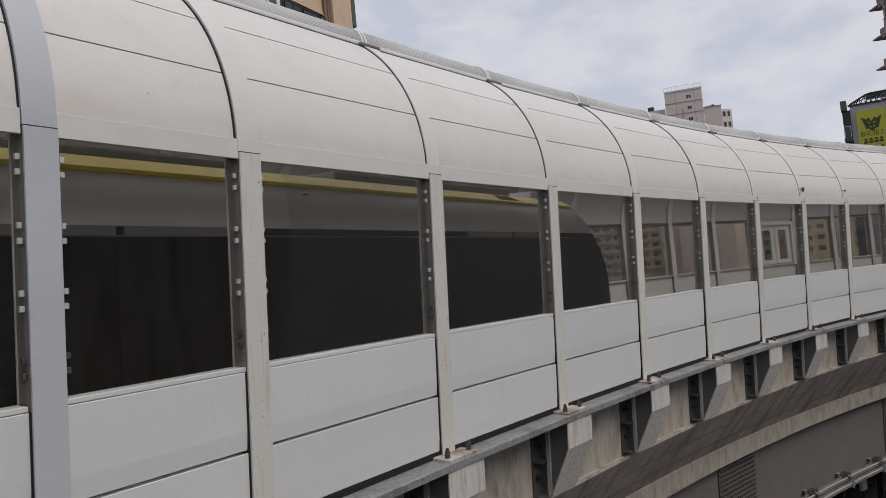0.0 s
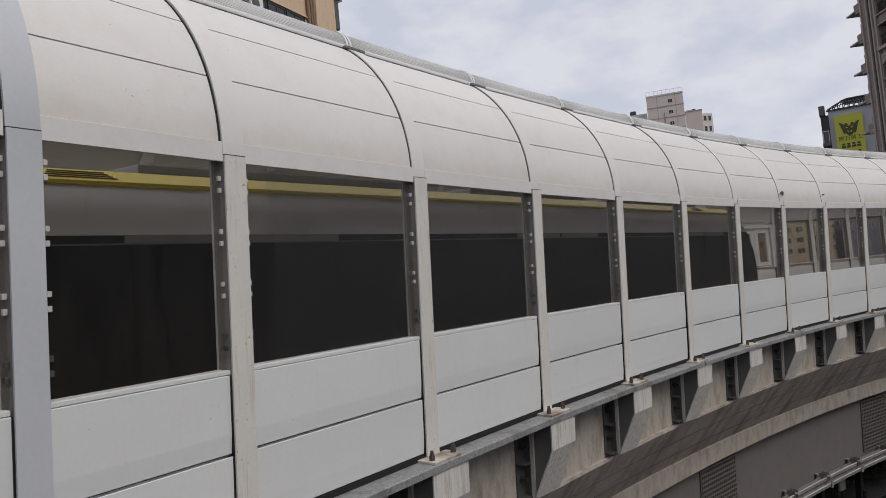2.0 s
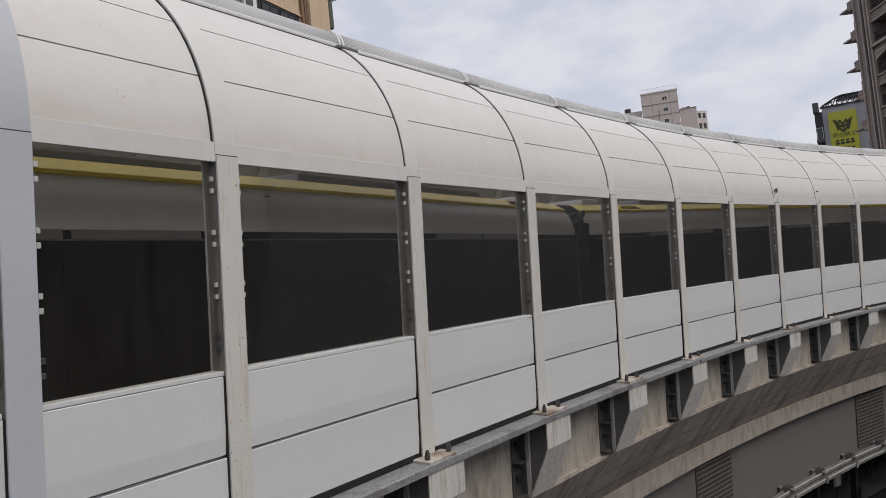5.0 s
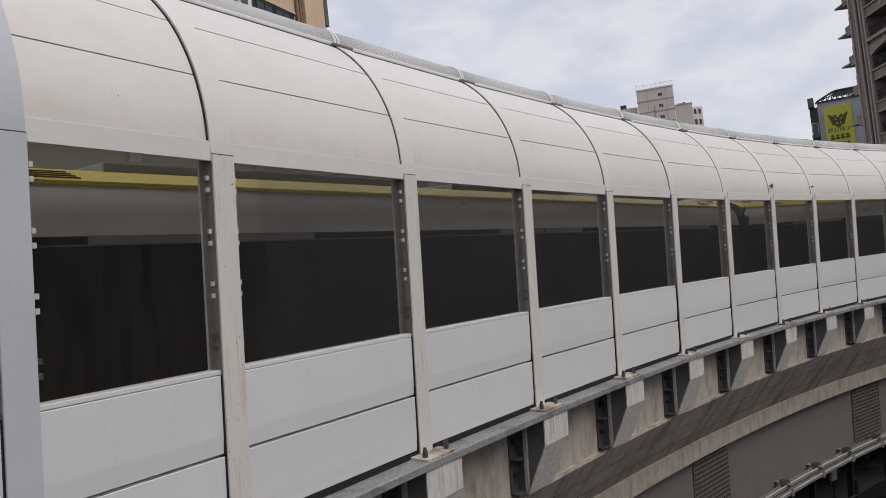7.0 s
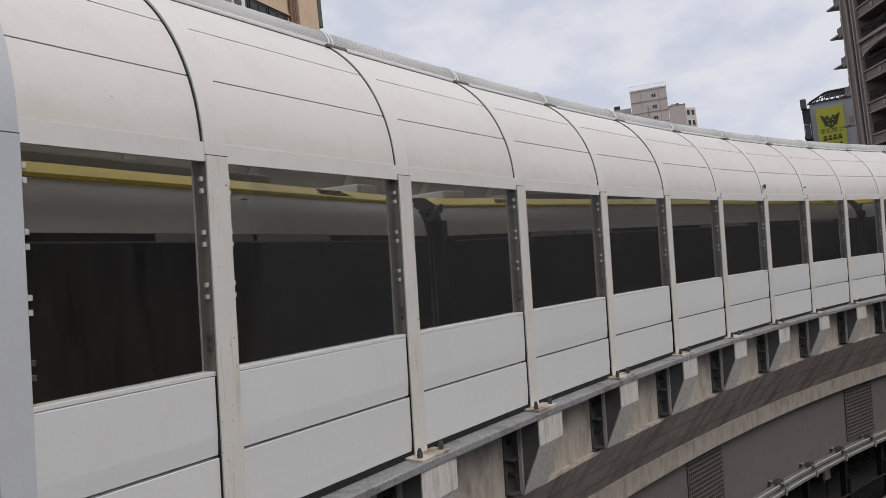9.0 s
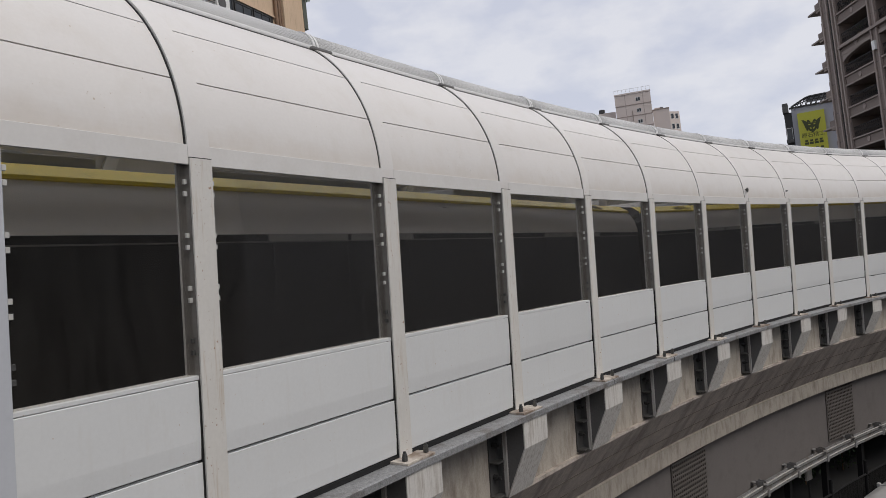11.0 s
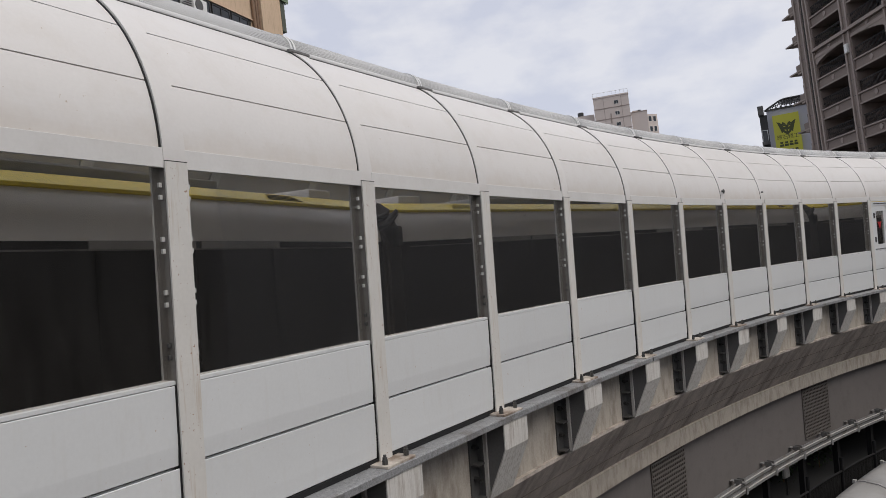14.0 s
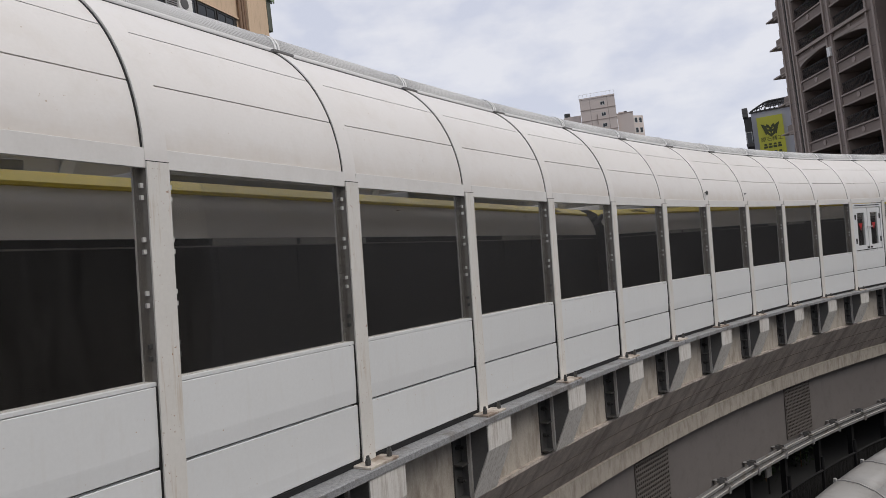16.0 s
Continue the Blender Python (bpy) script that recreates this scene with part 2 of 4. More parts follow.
M_BRACKET = mat("grey_bracket_paint", (0.60, 0.585, 0.555), 0.5, var=0.09, dirt=(0.17, 0.115, 0.07), dirt_amount=0.5, streak=True, flow=(14, 14, 0.6), lo=0.48, hi=0.66)
M_JOINT = mat("dark_concrete_joint", (0.13, 0.105, 0.09), 0.9, var=0.3, scale=4)
M_DARK = mat("dark_steel", (0.05, 0.05, 0.05), 0.5, 0.4, var=0.2)
M_BOLT = mat("weathered_bolt", (0.13, 0.13, 0.125), 0.5, 0.7, var=0.3, scale=30)
M_YELLOW = mat("yellow_train_paint", (1.0, 0.77, 0.045), 0.35, var=0.05)
M_CAR = mat("silver_grey_train_paint", (0.90, 0.87, 0.84), 0.32, var=0.04, dirt=(0.3, 0.28, 0.25), dirt_amount=0.25)
M_CARGLASS = mat("black_train_glass", (0.010, 0.009, 0.008), 0.35, var=0.2, scale=2, spec=0.1)
M_HEADER = mat("grey_header_paint", (0.30, 0.285, 0.27), 0.45, var=0.06)
M_TRIM = mat("dull_trim_strip", (0.16, 0.145, 0.135), 0.5, var=0.1)
M_ENDWALL = mat("brown_black_end_wall", (0.085, 0.072, 0.064), 0.7, var=0.2, scale=5)
M_CARROOF = mat("grey_train_roof", (0.42, 0.42, 0.41), 0.5, var=0.1)
M_RUBBER = mat("dark_rubber", (0.045, 0.042, 0.04), 0.7, var=0.2)
M_CABLE = mat("grey_black_cable", (0.09, 0.088, 0.085), 0.5, var=0.2, scale=20)
M_BELLOWS = mat("brown_grey_bellows", (0.13, 0.108, 0.094), 0.75, var=0.25, scale=8)
M_ASPHALT = mat("asphalt", (0.05, 0.05, 0.05), 0.9, var=0.2, scale=0.6)
M_GLASS = glass_mat("dusty_barrier_glass", (0.97, 0.955, 0.93), (0.245, 0.242, 0.235), 0.0145, 0.38)
M_RED = mat("red_sticker", (0.40, 0.02, 0.02), 0.4, var=0.05)
M_TAN = mat("tan_stucco", (0.60, 0.45, 0.315), 0.85, var=0.10, scale=0.5, dirt=(0.22, 0.14, 0.08), dirt_amount=0.5, streak=True)
M_BROWN = mat("brown_pipe_paint", (0.20, 0.12, 0.07), 0.6, var=0.15)
M_STONE = mat("pinkish_stone_cladding", (0.205, 0.163, 0.143), 0.75, var=0.10, scale=0.5, dirt=(0.12, 0.10, 0.09), dirt_amount=0.4)
M_STONE2 = mat("paler_stone_trim", (0.30, 0.25, 0.222), 0.75, var=0.08, scale=0.8)
# beige raised in tone to include the haze over the far tower
M_TOWER = mat("hazy_beige_tower_tiles", (0.56, 0.49, 0.45), 0.8, var=0.06, scale=0.3)
M_BLUETILE = mat("pale_blue_grey_tiles", (0.34, 0.35, 0.40), 0.6, var=0.06, scale=0.5)
M_SIGN = mat("yellow_green_sign", (0.46, 0.46, 0.05), 0.5, var=0.04)
M_INK = mat("dark_green_print", (0.05, 0.06, 0.02), 0.6, var=0.1)
# both apartment colours are paled: haze is mixed into the paint
M_APT = mat("hazy_beige_apartment_render", (0.46, 0.43, 0.39), 0.85, var=0.08, scale=0.4)
M_APT2 = mat("hazy_orange_apartment_tiles", (0.50, 0.41, 0.28), 0.8, var=0.08, scale=0.4)
M_GREEN = mat("green_corrugated_sheet", (0.20, 0.26, 0.17), 0.6, var=0.12)
M_CAGE = mat("dark_green_cage_steel", (0.075, 0.085, 0.065), 0.6, var=0.25, scale=4)
M_LOW = mat("dirty_grey_shell_paint", (0.36, 0.355, 0.345), 0.5, var=0.06, scale=1.2, dirt=(0.2, 0.18, 0.16), dirt_amount=0.4)
M_UNSEEN = mat("plain_grey_unseen_wall", (0.145, 0.145, 0.15), 0.85, var=0.1, scale=0.4)
M_LOUVRE = mat("dirty_yellow_louvre", (0.12, 0.10, 0.05), 0.5, var=0.15)
M_IRON = mat("black_iron", (0.012, 0.012, 0.013), 0.7, 0.2, var=0.2)
# near black: the shade of rooms, recesses and openings put into the colour
M_VOID = mat("shade_dark_interior", (0.03, 0.028, 0.026), 0.9, var=0.2)
M_WHITE = mat("white_enamel", (0.72, 0.72, 0.70), 0.4, var=0.04)
M_LEAF = mat("dark_leaves", (0.045, 0.075, 0.03), 0.6, var=0.3, scale=6)
M_GRILLE = mat("brown_grey_grille", (0.15, 0.135, 0.122), 0.6, 0.2, var=0.12)
M_NET = glass_mat("black_netting", (0.10, 0.10, 0.10), (0.03, 0.03, 0.03), 0.5, 0.0)
M_WINGLASS = mat("dark_window_glass", (0.03, 0.035, 0.04), 0.1, var=0.3)

# ---------------------------------------------------------------- mesh helpers


def empty(name, label, category, group="", m=None):
    ob = new(name)
    ob.empty_display_size = 0.1
    tagged(ob, label, category, group)
    if m is not None:
        ob.matrix_basis = m
    return ob


def part(name, bm, material, parent=None, label="", smooth=False):
    me = bpy.data.meshes.new(name)
    bmesh.ops.recalc_face_normals(bm, faces=bm.faces)
    bm.to_mesh(me)
    bm.free()
    for x in (material if isinstance(material, (list, tuple)) else (material,)):
        me.materials.append(x)
    if smooth:
        me.polygons.foreach_set("use_smooth", [True] * len(me.polygons))
    ob = new(name, me)
    if parent is not None:
        ob.parent = parent
    if label:
        ob["label"] = label
    return ob


def box(bm, x0, x1, y0, y1, z0, z1, bevel=0.0):
    r = bmesh.ops.create_cube(bm, size=1.0, matrix=Matrix.Translation(((x0 + x1) / 2, (y0 + y1) / 2, (z0 + z1) / 2)) @ Matrix.Diagonal((x1 - x0, y1 - y0, z1 - z0, 1)))
    if bevel:
        es = {e for v in r["verts"] for e in v.link_edges}
        bmesh.ops.bevel(bm, geom=list(es), offset=bevel, segments=2, affect="EDGES", profile=0.5)
    return bm


def boxed(x0, x1, y0, y1, z0, z1, bevel=0.0):
    return box(bmesh.new(), x0, x1, y0, y1, z0, z1, bevel)


def rod(bm, a, b, r, n=8):
    a, b = Vector(a), Vector(b)
    m = Matrix.Translation((a + b) / 2) @ (b - a).to_track_quat("Z", "Y").to_matrix().to_4x4()
    bmesh.ops.create_cone(bm, cap_ends=True, segments=n, radius1=r, radius2=r, depth=(b - a).length, matrix=m)
    return bm


def tube(bm, pts, r, n=6):
    """A bent round bar through the points."""
    rings = []
    for i, p in enumerate(pts):
        d = (pts[min(i + 1, len(pts) - 1)] - pts[max(i - 1, 0)]).normalized()
        q = d.to_track_quat("Z", "Y")
        rings.append([bm.verts.new(p + q @ Vector((r * math.cos(2 * math.pi * k / n), r * math.sin(2 * math.pi * k / n), 0))) for k in range(n)])
    for a, b in zip(rings, rings[1:]):
        for k in range(n):
            bm.faces.new((a[k], a[(k + 1) % n], b[(k + 1) % n], b[k]))
    bm.faces.new(rings[0][::-1])
    bm.faces.new(rings[-1])
    return bm


def prism(bm, outline, x0, x1):
    """A closed outline in (y, z) drawn out along x."""
    a = [bm.verts.new((x0, y, z)) for y, z in outline]
    b = [bm.verts.new((x1, y, z)) for y, z in outline]
    k = len(outline)
    for i in range(k):
        bm.faces.new((a[i], a[(i + 1) % k], b[(i + 1) % k], b[i]))
    bm.faces.new(a[::-1])
    bm.faces.new(b)
    return bm


def thick(line, t):
    """An open line in (y, z) given the thickness t to its inner side, as a closed outline."""
    inner = []
    for i, (y, z) in enumerate(line):
        ay, az = line[max(0, i - 1)]
        by, bz = line[min(len(line) - 1, i + 1)]
        d = math.hypot(by - ay, bz - az)
        inner.append((y + (bz - az) / d * t, z - (by - ay) / d * t))
    return list(line) + inner[::-1]


# ---------------------------------------------------------------- the curved line of the viaduct
W, ZB, GRADE, LEAN = 2.0, -1.445, -0.00871, 3.1
STEP = 0.25
TABLE = {}


def bend(s):
    return 0.01744 + 0.000248 * max(-30, min(32, s))


def lay_line():
    for way in (1, -1):
        x, y, h = -1.8238, 4.5387, 0.51057
        TABLE[0] = (x, y, h)
        for i in range(1, 480):
            s = way * (i - 0.5) * STEP
            hm = h + way * bend(s) * STEP / 2
            x, y = x + way * math.sin(hm) * STEP, y + way * math.cos(hm) * STEP
            h += way * bend(s) * STEP
            TABLE[way * i] = (x, y, h)


lay_line()


def spot(s):
    k = s / STEP
    i = math.floor(k)
    a, b, u = TABLE[i], TABLE[i + 1], k - i
    return [a[j] + (b[j] - a[j]) * u for j in range(3)]


def at(s, d=0.0, z=0.0):
    """A place on the viaduct: s along it, d to its inner side, z over the foot of the barrier, with the deck's cant."""
    x, y, h = spot(s)
    t, n = Vector((math.sin(h), math.cos(h), GRADE)), Vector((-math.cos(h), math.sin(h), 0))
    lean = radians(LEAN)
    up = Vector((0, 0, 1)) * math.cos(lean) - n * math.sin(lean)
    side = n * math.cos(lean) + Vector((0, 0, 1)) * math.sin(lean)
    return Vector((x, y, ZE + ZB + GRADE * s)) + side * d + up * z


def stand(s, s2=None):
    """The pose at s: x along the line (or towards s2), y to the inner side, z up with the cant."""
    o = at(s)
    xa = (at(s + 0.02) - at(s - 0.02) if s2 is None else at(s2) - o).normalized()
    za = (at(s, 0, 1) - o)
    ya = za.cross(xa).normalized()
    za = xa.cross(ya)
    m = Matrix((xa, ya, za)).transposed().to_4x4()
    m.translation = o
    return m


def sweep(name, outline, s0, s1, material, step=1.0, parent=None, label="", smooth=False, closed=True):
    """A closed outline in (d, z) drawn along the curved line."""
    bm = bmesh.new()
    n = max(1, round((s1 - s0) / step))
    rings = []
    uv = bm.loops.layers.uv.new("along")
    for i in range(n + 1):
        s = s0 + (s1 - s0) * i / n
        rings.append([bm.verts.new(at(s, d, z)) for d, z in outline])
    k = len(outline)
    run = [0.0]
    for i in range(k):
        (ya, za), (yb, zb) = outline[i], outline[(i + 1) % k]
        run.append(run[-1] + math.hypot(yb - ya, zb - za))
    for j, (a, b) in enumerate(zip(rings, rings[1:])):
        sa, sb = s0 + (s1 - s0) * j / n, s0 + (s1 - s0) * (j + 1) / n
        for i in range(k if closed else k - 1):
            f = bm.faces.new((a[i], a[(i + 1) % k], b[(i + 1) % k], b[i]))
            for lp, q in zip(f.loops, ((sa - 0.4 * run[i], run[i]), (sa - 0.4 * run[i + 1], run[i + 1]), (sb - 0.4 * run[i + 1], run[i + 1]), (sb - 0.4 * run[i], run[i]))):
                lp[uv].uv = q
    if closed:
        bm.faces.new(rings[0][::-1])
        bm.faces.new(rings[-1])
    return part(name, bm, material, parent, label, smooth)


# ---------------------------------------------------------------- ground and viaduct
def ground():
    bm = bmesh.new()
    bmesh.ops.create_grid(bm, x_segments=8, y_segments=8, size=1500)
    tagged(part("ground", bm, M_ASPHALT), "dark grey asphalt street ground", "ground", kind="structure")


ground()
S0, S1 = -60.0, 60.0
FASCIA = 0.20
girder = empty("viaduct_girder", "stained grey concrete viaduct girder with sloping underside", "viaduct")
sweep("deck_edge", [(FASCIA, -0.12), (FASCIA, -0.93), (0.5, -0.93), (0.5, -0.12)], S0, S1, M_CONC2, parent=girder)
sweep("deck", [(0.5, -0.55), (0.5, -1.0), (4.4, -1.0), (4.4, -0.55)], S0, S1, M_CONC, parent=girder)
sweep("sloping_soffit", [(FASCIA - 0.05, -0.93), (FASCIA - 0.05, -0.97), (1.06, -2.04), (2.6, -2.04), (2.6, -0.93)], S0, S1, M_CONC, parent=girder,
      label="dark streaked concrete underside")
for u in (0.36, 0.72):
    d, z = FASCIA - 0.05 + u * (1.11 - FASCIA), -0.97 - 1.07 * u
    sweep("board_joint", [(d - 0.004, z - 0.0035), (d + 0.004, z - 0.0125), (d + 0.02, z + 0.02)], S0, S1, M_JOINT, parent=girder, label="dark formwork joint")
sweep("ledge", [(1.06, -2.036), (1.02, -2.05), (1.02, -2.37), (2.6, -2.37), (2.6, -2.036)], S0, S1, M_CONC2, parent=girder, label="pale concrete ledge")
sweep("far_deck_edge", [(4.2, -0.12), (4.2, -1.2), (4.45, -1.2), (4.45, -0.12)], S0, S1, M_CONC2, parent=girder)
sweep("guideway", [(1.0, -0.55), (1.0, -0.42), (3.2, -0.42), (3.2, -0.55)], S0, S1, M_CONC, parent=girder)

# ---------------------------------------------------------------- the barrier: bays and posts
R_ARC, Z_EAVE, TH_TOP = 1.48, 2.38, 58.0
Z_JOINT, Z_SILL, Z_HEAD = 0.496, 1.023, 2.334


def arc(a0, a1, off=0.0, n=8):
    """Points of the curved top between two angles, in (d, z)."""
    out = []
    for i in range(n + 1):
        a = radians(a0 + (a1 - a0) * i / n)
        out.append((R_ARC - (R_ARC - off) * math.cos(a), Z_EAVE + (R_ARC - off) * math.sin(a)))
    return out


CAP = []
for k in range(15):
    a = math.pi * (1.02 - 1.06 * k / 14)
    CAP.append((0.985 + 0.235 * math.cos(a), 3.675 + 0.185 * math.sin(a)))
CAP.append((1.0, 3.655))
HALF = 0.085


def bay(kind="glass", x1=W, label="cream white noise barrier bay with curved top and dusty window"):
    """One bay between two posts; x runs from post to post."""
    b = empty("barrier_bay", label, "noise barrier", "bays of the curved barrier")
    x0 = 0.0
    xa, xb = HALF - 0.006, x1 - HALF - 0.008
    g = 0.006
    def face(z0, z1):
        return thick([(0.018, z0), (0.011, z0 + 0.006), (0.004, z0 + 0.105), (0.003, z0 + 0.125), (0.002, z1 - 0.004), (0.005, z1)], 0.06)
    part("lower_panel", prism(bmesh.new(), face(0.03, Z_JOINT - g), xa, xb), M_PANEL, b)
    part("upper_panel", prism(bmesh.new(), face(Z_JOINT + g, Z_SILL - 0.03), xa, xb), M_PANEL, b)
    part("sill", boxed(xa, xb, 0.006, 0.118, Z_SILL - 0.027, Z_SILL, 0.003), M_PANEL, b)
    if kind == "glass":
        ob = part("pane", boxed(x0 + 0.075, x1 - 0.075, 0.036, 0.042, Z_SILL, Z_HEAD + 0.02), M_GLASS, b, "dusty clear pane")
        ob.visible_shadow = False
        part("window_head", boxed(x0, x1, 0.05, 0.10, Z_HEAD + 0.02, Z_HEAD + 0.08), M_REVEAL, b)
    part("eave_band", prism(bmesh.new(), thick([(0.004, Z_HEAD), (-0.006, Z_HEAD + 0.004), (-0.004, Z_HEAD + 0.127), (0.008, Z_HEAD + 0.131)], 0.05), xa, xb), M_BAND, b)
    for a0, a1 in ((2.2, 20.52), (20.92, 38.60), (38.98, TH_TOP)):
        part("roof_panel", prism(bmesh.new(), thick(arc(a0, a1, 0.012, 14), 0.05), x0, x1), M_ROOF, b, smooth=False)
    for a0, a1 in ((20.54, 20.90), (38.62, 38.96)):
        part("seam_gasket", prism(bmesh.new(), thick(arc(a0, a1, 0.030, 2), 0.03), x0, x1), M_IRON, b, "black seam")
    part("lining", prism(bmesh.new(), thick(arc(1.0, TH_TOP, 0.066, 10), 0.02), x0, x1), M_LINING, b, "dark grey sound-absorbing lining")
    part("cap", prism(bmesh.new(), CAP, x0 + 0.03, x1 - 0.03), M_CAP, b, "grey perforated metal cap", True)
    part("cap_rail", boxed(x0, x1, 0.700, 0.785, 3.632, 3.672, 0.012), M_CAPRIB, b, "pale rounded rail")
    part("cap_gap", boxed(x0, x1, 0.705, 0.9, 3.612, 3.634), M_DARK, b, "dark gap under the cap")
    part("beam", prism(bmesh.new(), [(-0.20, -0.025), (-0.19, -0.018), (0.12, -0.018), (0.12, -0.03), (-0.188, -0.03), (-0.188, -0.075), (-0.20, -0.08)], x0 + 0.04, x1 + 0.032), M_BEAM, b, "galvanised edge beam")
    # added black strip: the shadow line between panel foot and beam
    part("foot_shade", boxed(xa, xb, 0.0, 0.05, -0.016, 0.028), M_IRON, b, "black strip standing for the shade under the panel")
    return b


def clip(parent, x, z, metal):
    bm = box(bmesh.new(), x - 0.0115, x + 0.0115, 0.016, 0.0345, z - 0.015, z + 0.015, 0.002)
    return part("clip", bm, metal, parent)


def post(width=2 * HALF, paint=None, rib_paint=None, gap=0.004, proud=0.006, label="cream steel barrier post with curved rib on a bolted plate"):
    """An I-section post: front flange, channel with clips for the panes, inner flange, and the curved rib over it."""
    h = width / 2
    p = empty("barrier_post", label, "post", "posts of the curved barrier")
    paint = paint or M_POST
    bm = bmesh.new()
    box(bm, -h, h, -0.024, -0.008, 0.0, Z_EAVE - 0.003, 0.003)
    part("front_flange", bm, paint, p)
    part("flange_joint", boxed(-h + 0.002, h - 0.002, -0.023, -0.009, Z_EAVE - 0.0025, Z_EAVE + 0.003), M_RUBBER, p, "dark open joint")
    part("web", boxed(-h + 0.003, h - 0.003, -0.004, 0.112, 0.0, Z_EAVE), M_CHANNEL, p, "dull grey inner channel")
    part("inner_flange", boxed(-h, h, 0.114, 0.130, 0.0, Z_EAVE, 0.002), M_INNER, p, "pale grey inner flange")
    part("inner_rib", prism(bmesh.new(), thick(arc(0.2, TH_TOP, 0.094, 16), 0.03), -h, h), M_INNER, p, "pale grey inner rib")
    bm = bmesh.new()
    prism(bm, thick(arc(0.15, TH_TOP, -proud, 40), 0.05), -h, h)
    part("rib", bm, rib_paint or M_RIB, p, "curved rib")
    bm = bmesh.new()
    prism(bm, thick(arc(3.0, TH_TOP, 0.004, 30), 0.04), -h - gap - 0.001, -h - 0.001)
    part("gasket", bm, M_IRON, p, "black rubber joint")
    part("foot_joint", boxed(-h - 0.008, -h - 0.001, -0.006, 0.02, 0.03, Z_SILL - 0.03), M_IRON, p, "dark joint beside the panels")
    bm = bmesh.new()
    mid = [(0.985 + (y - 0.985) * 1.05, 3.70 + (z - 3.70) * 1.07) for y, z in CAP]
    prism(bm, mid, -0.035, -0.008)
    prism(bm, mid, 0.008, 0.035)
    part("cap_strap", bm, M_CAPRIB, p, "white strap over the cap joint")
    part("cap_foot", boxed(-0.13, 0.13, 0.66, 0.74, 3.625, 3.652, 0.006), M_GUSSET, p)
    part("base_plate", boxed(-0.20, 0.20, -0.185, 0.16, -0.018, 0.004, 0.004), M_BASE, p)
    for x in (-0.15, 0.15):
        bm = bmesh.new()
        rod(bm, (x, -0.12, 0.0), (x, -0.12, 0.085), 0.014, 10)
        rod(bm, (x, -0.12, 0.008), (x, -0.12, 0.045), 0.026, 6)
        rod(bm, (x, -0.12, 0.045), (x, -0.12, 0.066), 0.022, 6)
        part("anchor_bolt", bm, M_BOLT, p)
    for z in (1.165, 1.24, 1.49, 1.565, 1.82, 1.895, 2.155, 2.23):
        metal = M_BOLT if z < 1.3 else M_CLIP
        clip(p, -h - 0.012, z, metal)
        clip(p, h + 0.033, z, metal)
    return p


def bracket():
    k = empty("bracket", "grey painted steel bracket with bent front plate under the barrier", "bracket", "brackets along the deck edge")
    prof = [(-0.185, -0.085), (-0.185, -0.36), (0.05, -0.90)]
    part("front_plate", prism(bmesh.new(), thick(prof, -0.014), -0.228, 0.28), M_BRACKET, k)
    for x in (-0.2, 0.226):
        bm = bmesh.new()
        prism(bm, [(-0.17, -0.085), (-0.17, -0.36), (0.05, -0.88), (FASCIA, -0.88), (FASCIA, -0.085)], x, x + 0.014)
        part("gusset", bm, M_GUSSET, k, "gusset plate in a grey darkened for shade")
    part("side_flange", boxed(-0.228, -0.2, FASCIA - 0.15, FASCIA - 0.11, -0.89, -0.09), M_BRACKET, k)
    # back plate and shelves carry the bracket's shadow in their dark colour
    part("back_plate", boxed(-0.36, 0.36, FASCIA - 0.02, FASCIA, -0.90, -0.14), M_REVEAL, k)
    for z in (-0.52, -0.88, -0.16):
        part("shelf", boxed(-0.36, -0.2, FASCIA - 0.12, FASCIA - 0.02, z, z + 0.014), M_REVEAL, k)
    for z in (-0.34, -0.68):
        bm = bmesh.new()
        rod(bm, (-0.29, FASCIA - 0.02, z), (-0.29, FASCIA - 0.07, z), 0.03, 6)
        rod(bm, (-0.29, FASCIA - 0.02, z), (-0.29, FASCIA - 0.11, z), 0.016, 8)
        part("bolt", bm, M_DARK, k)
    return k


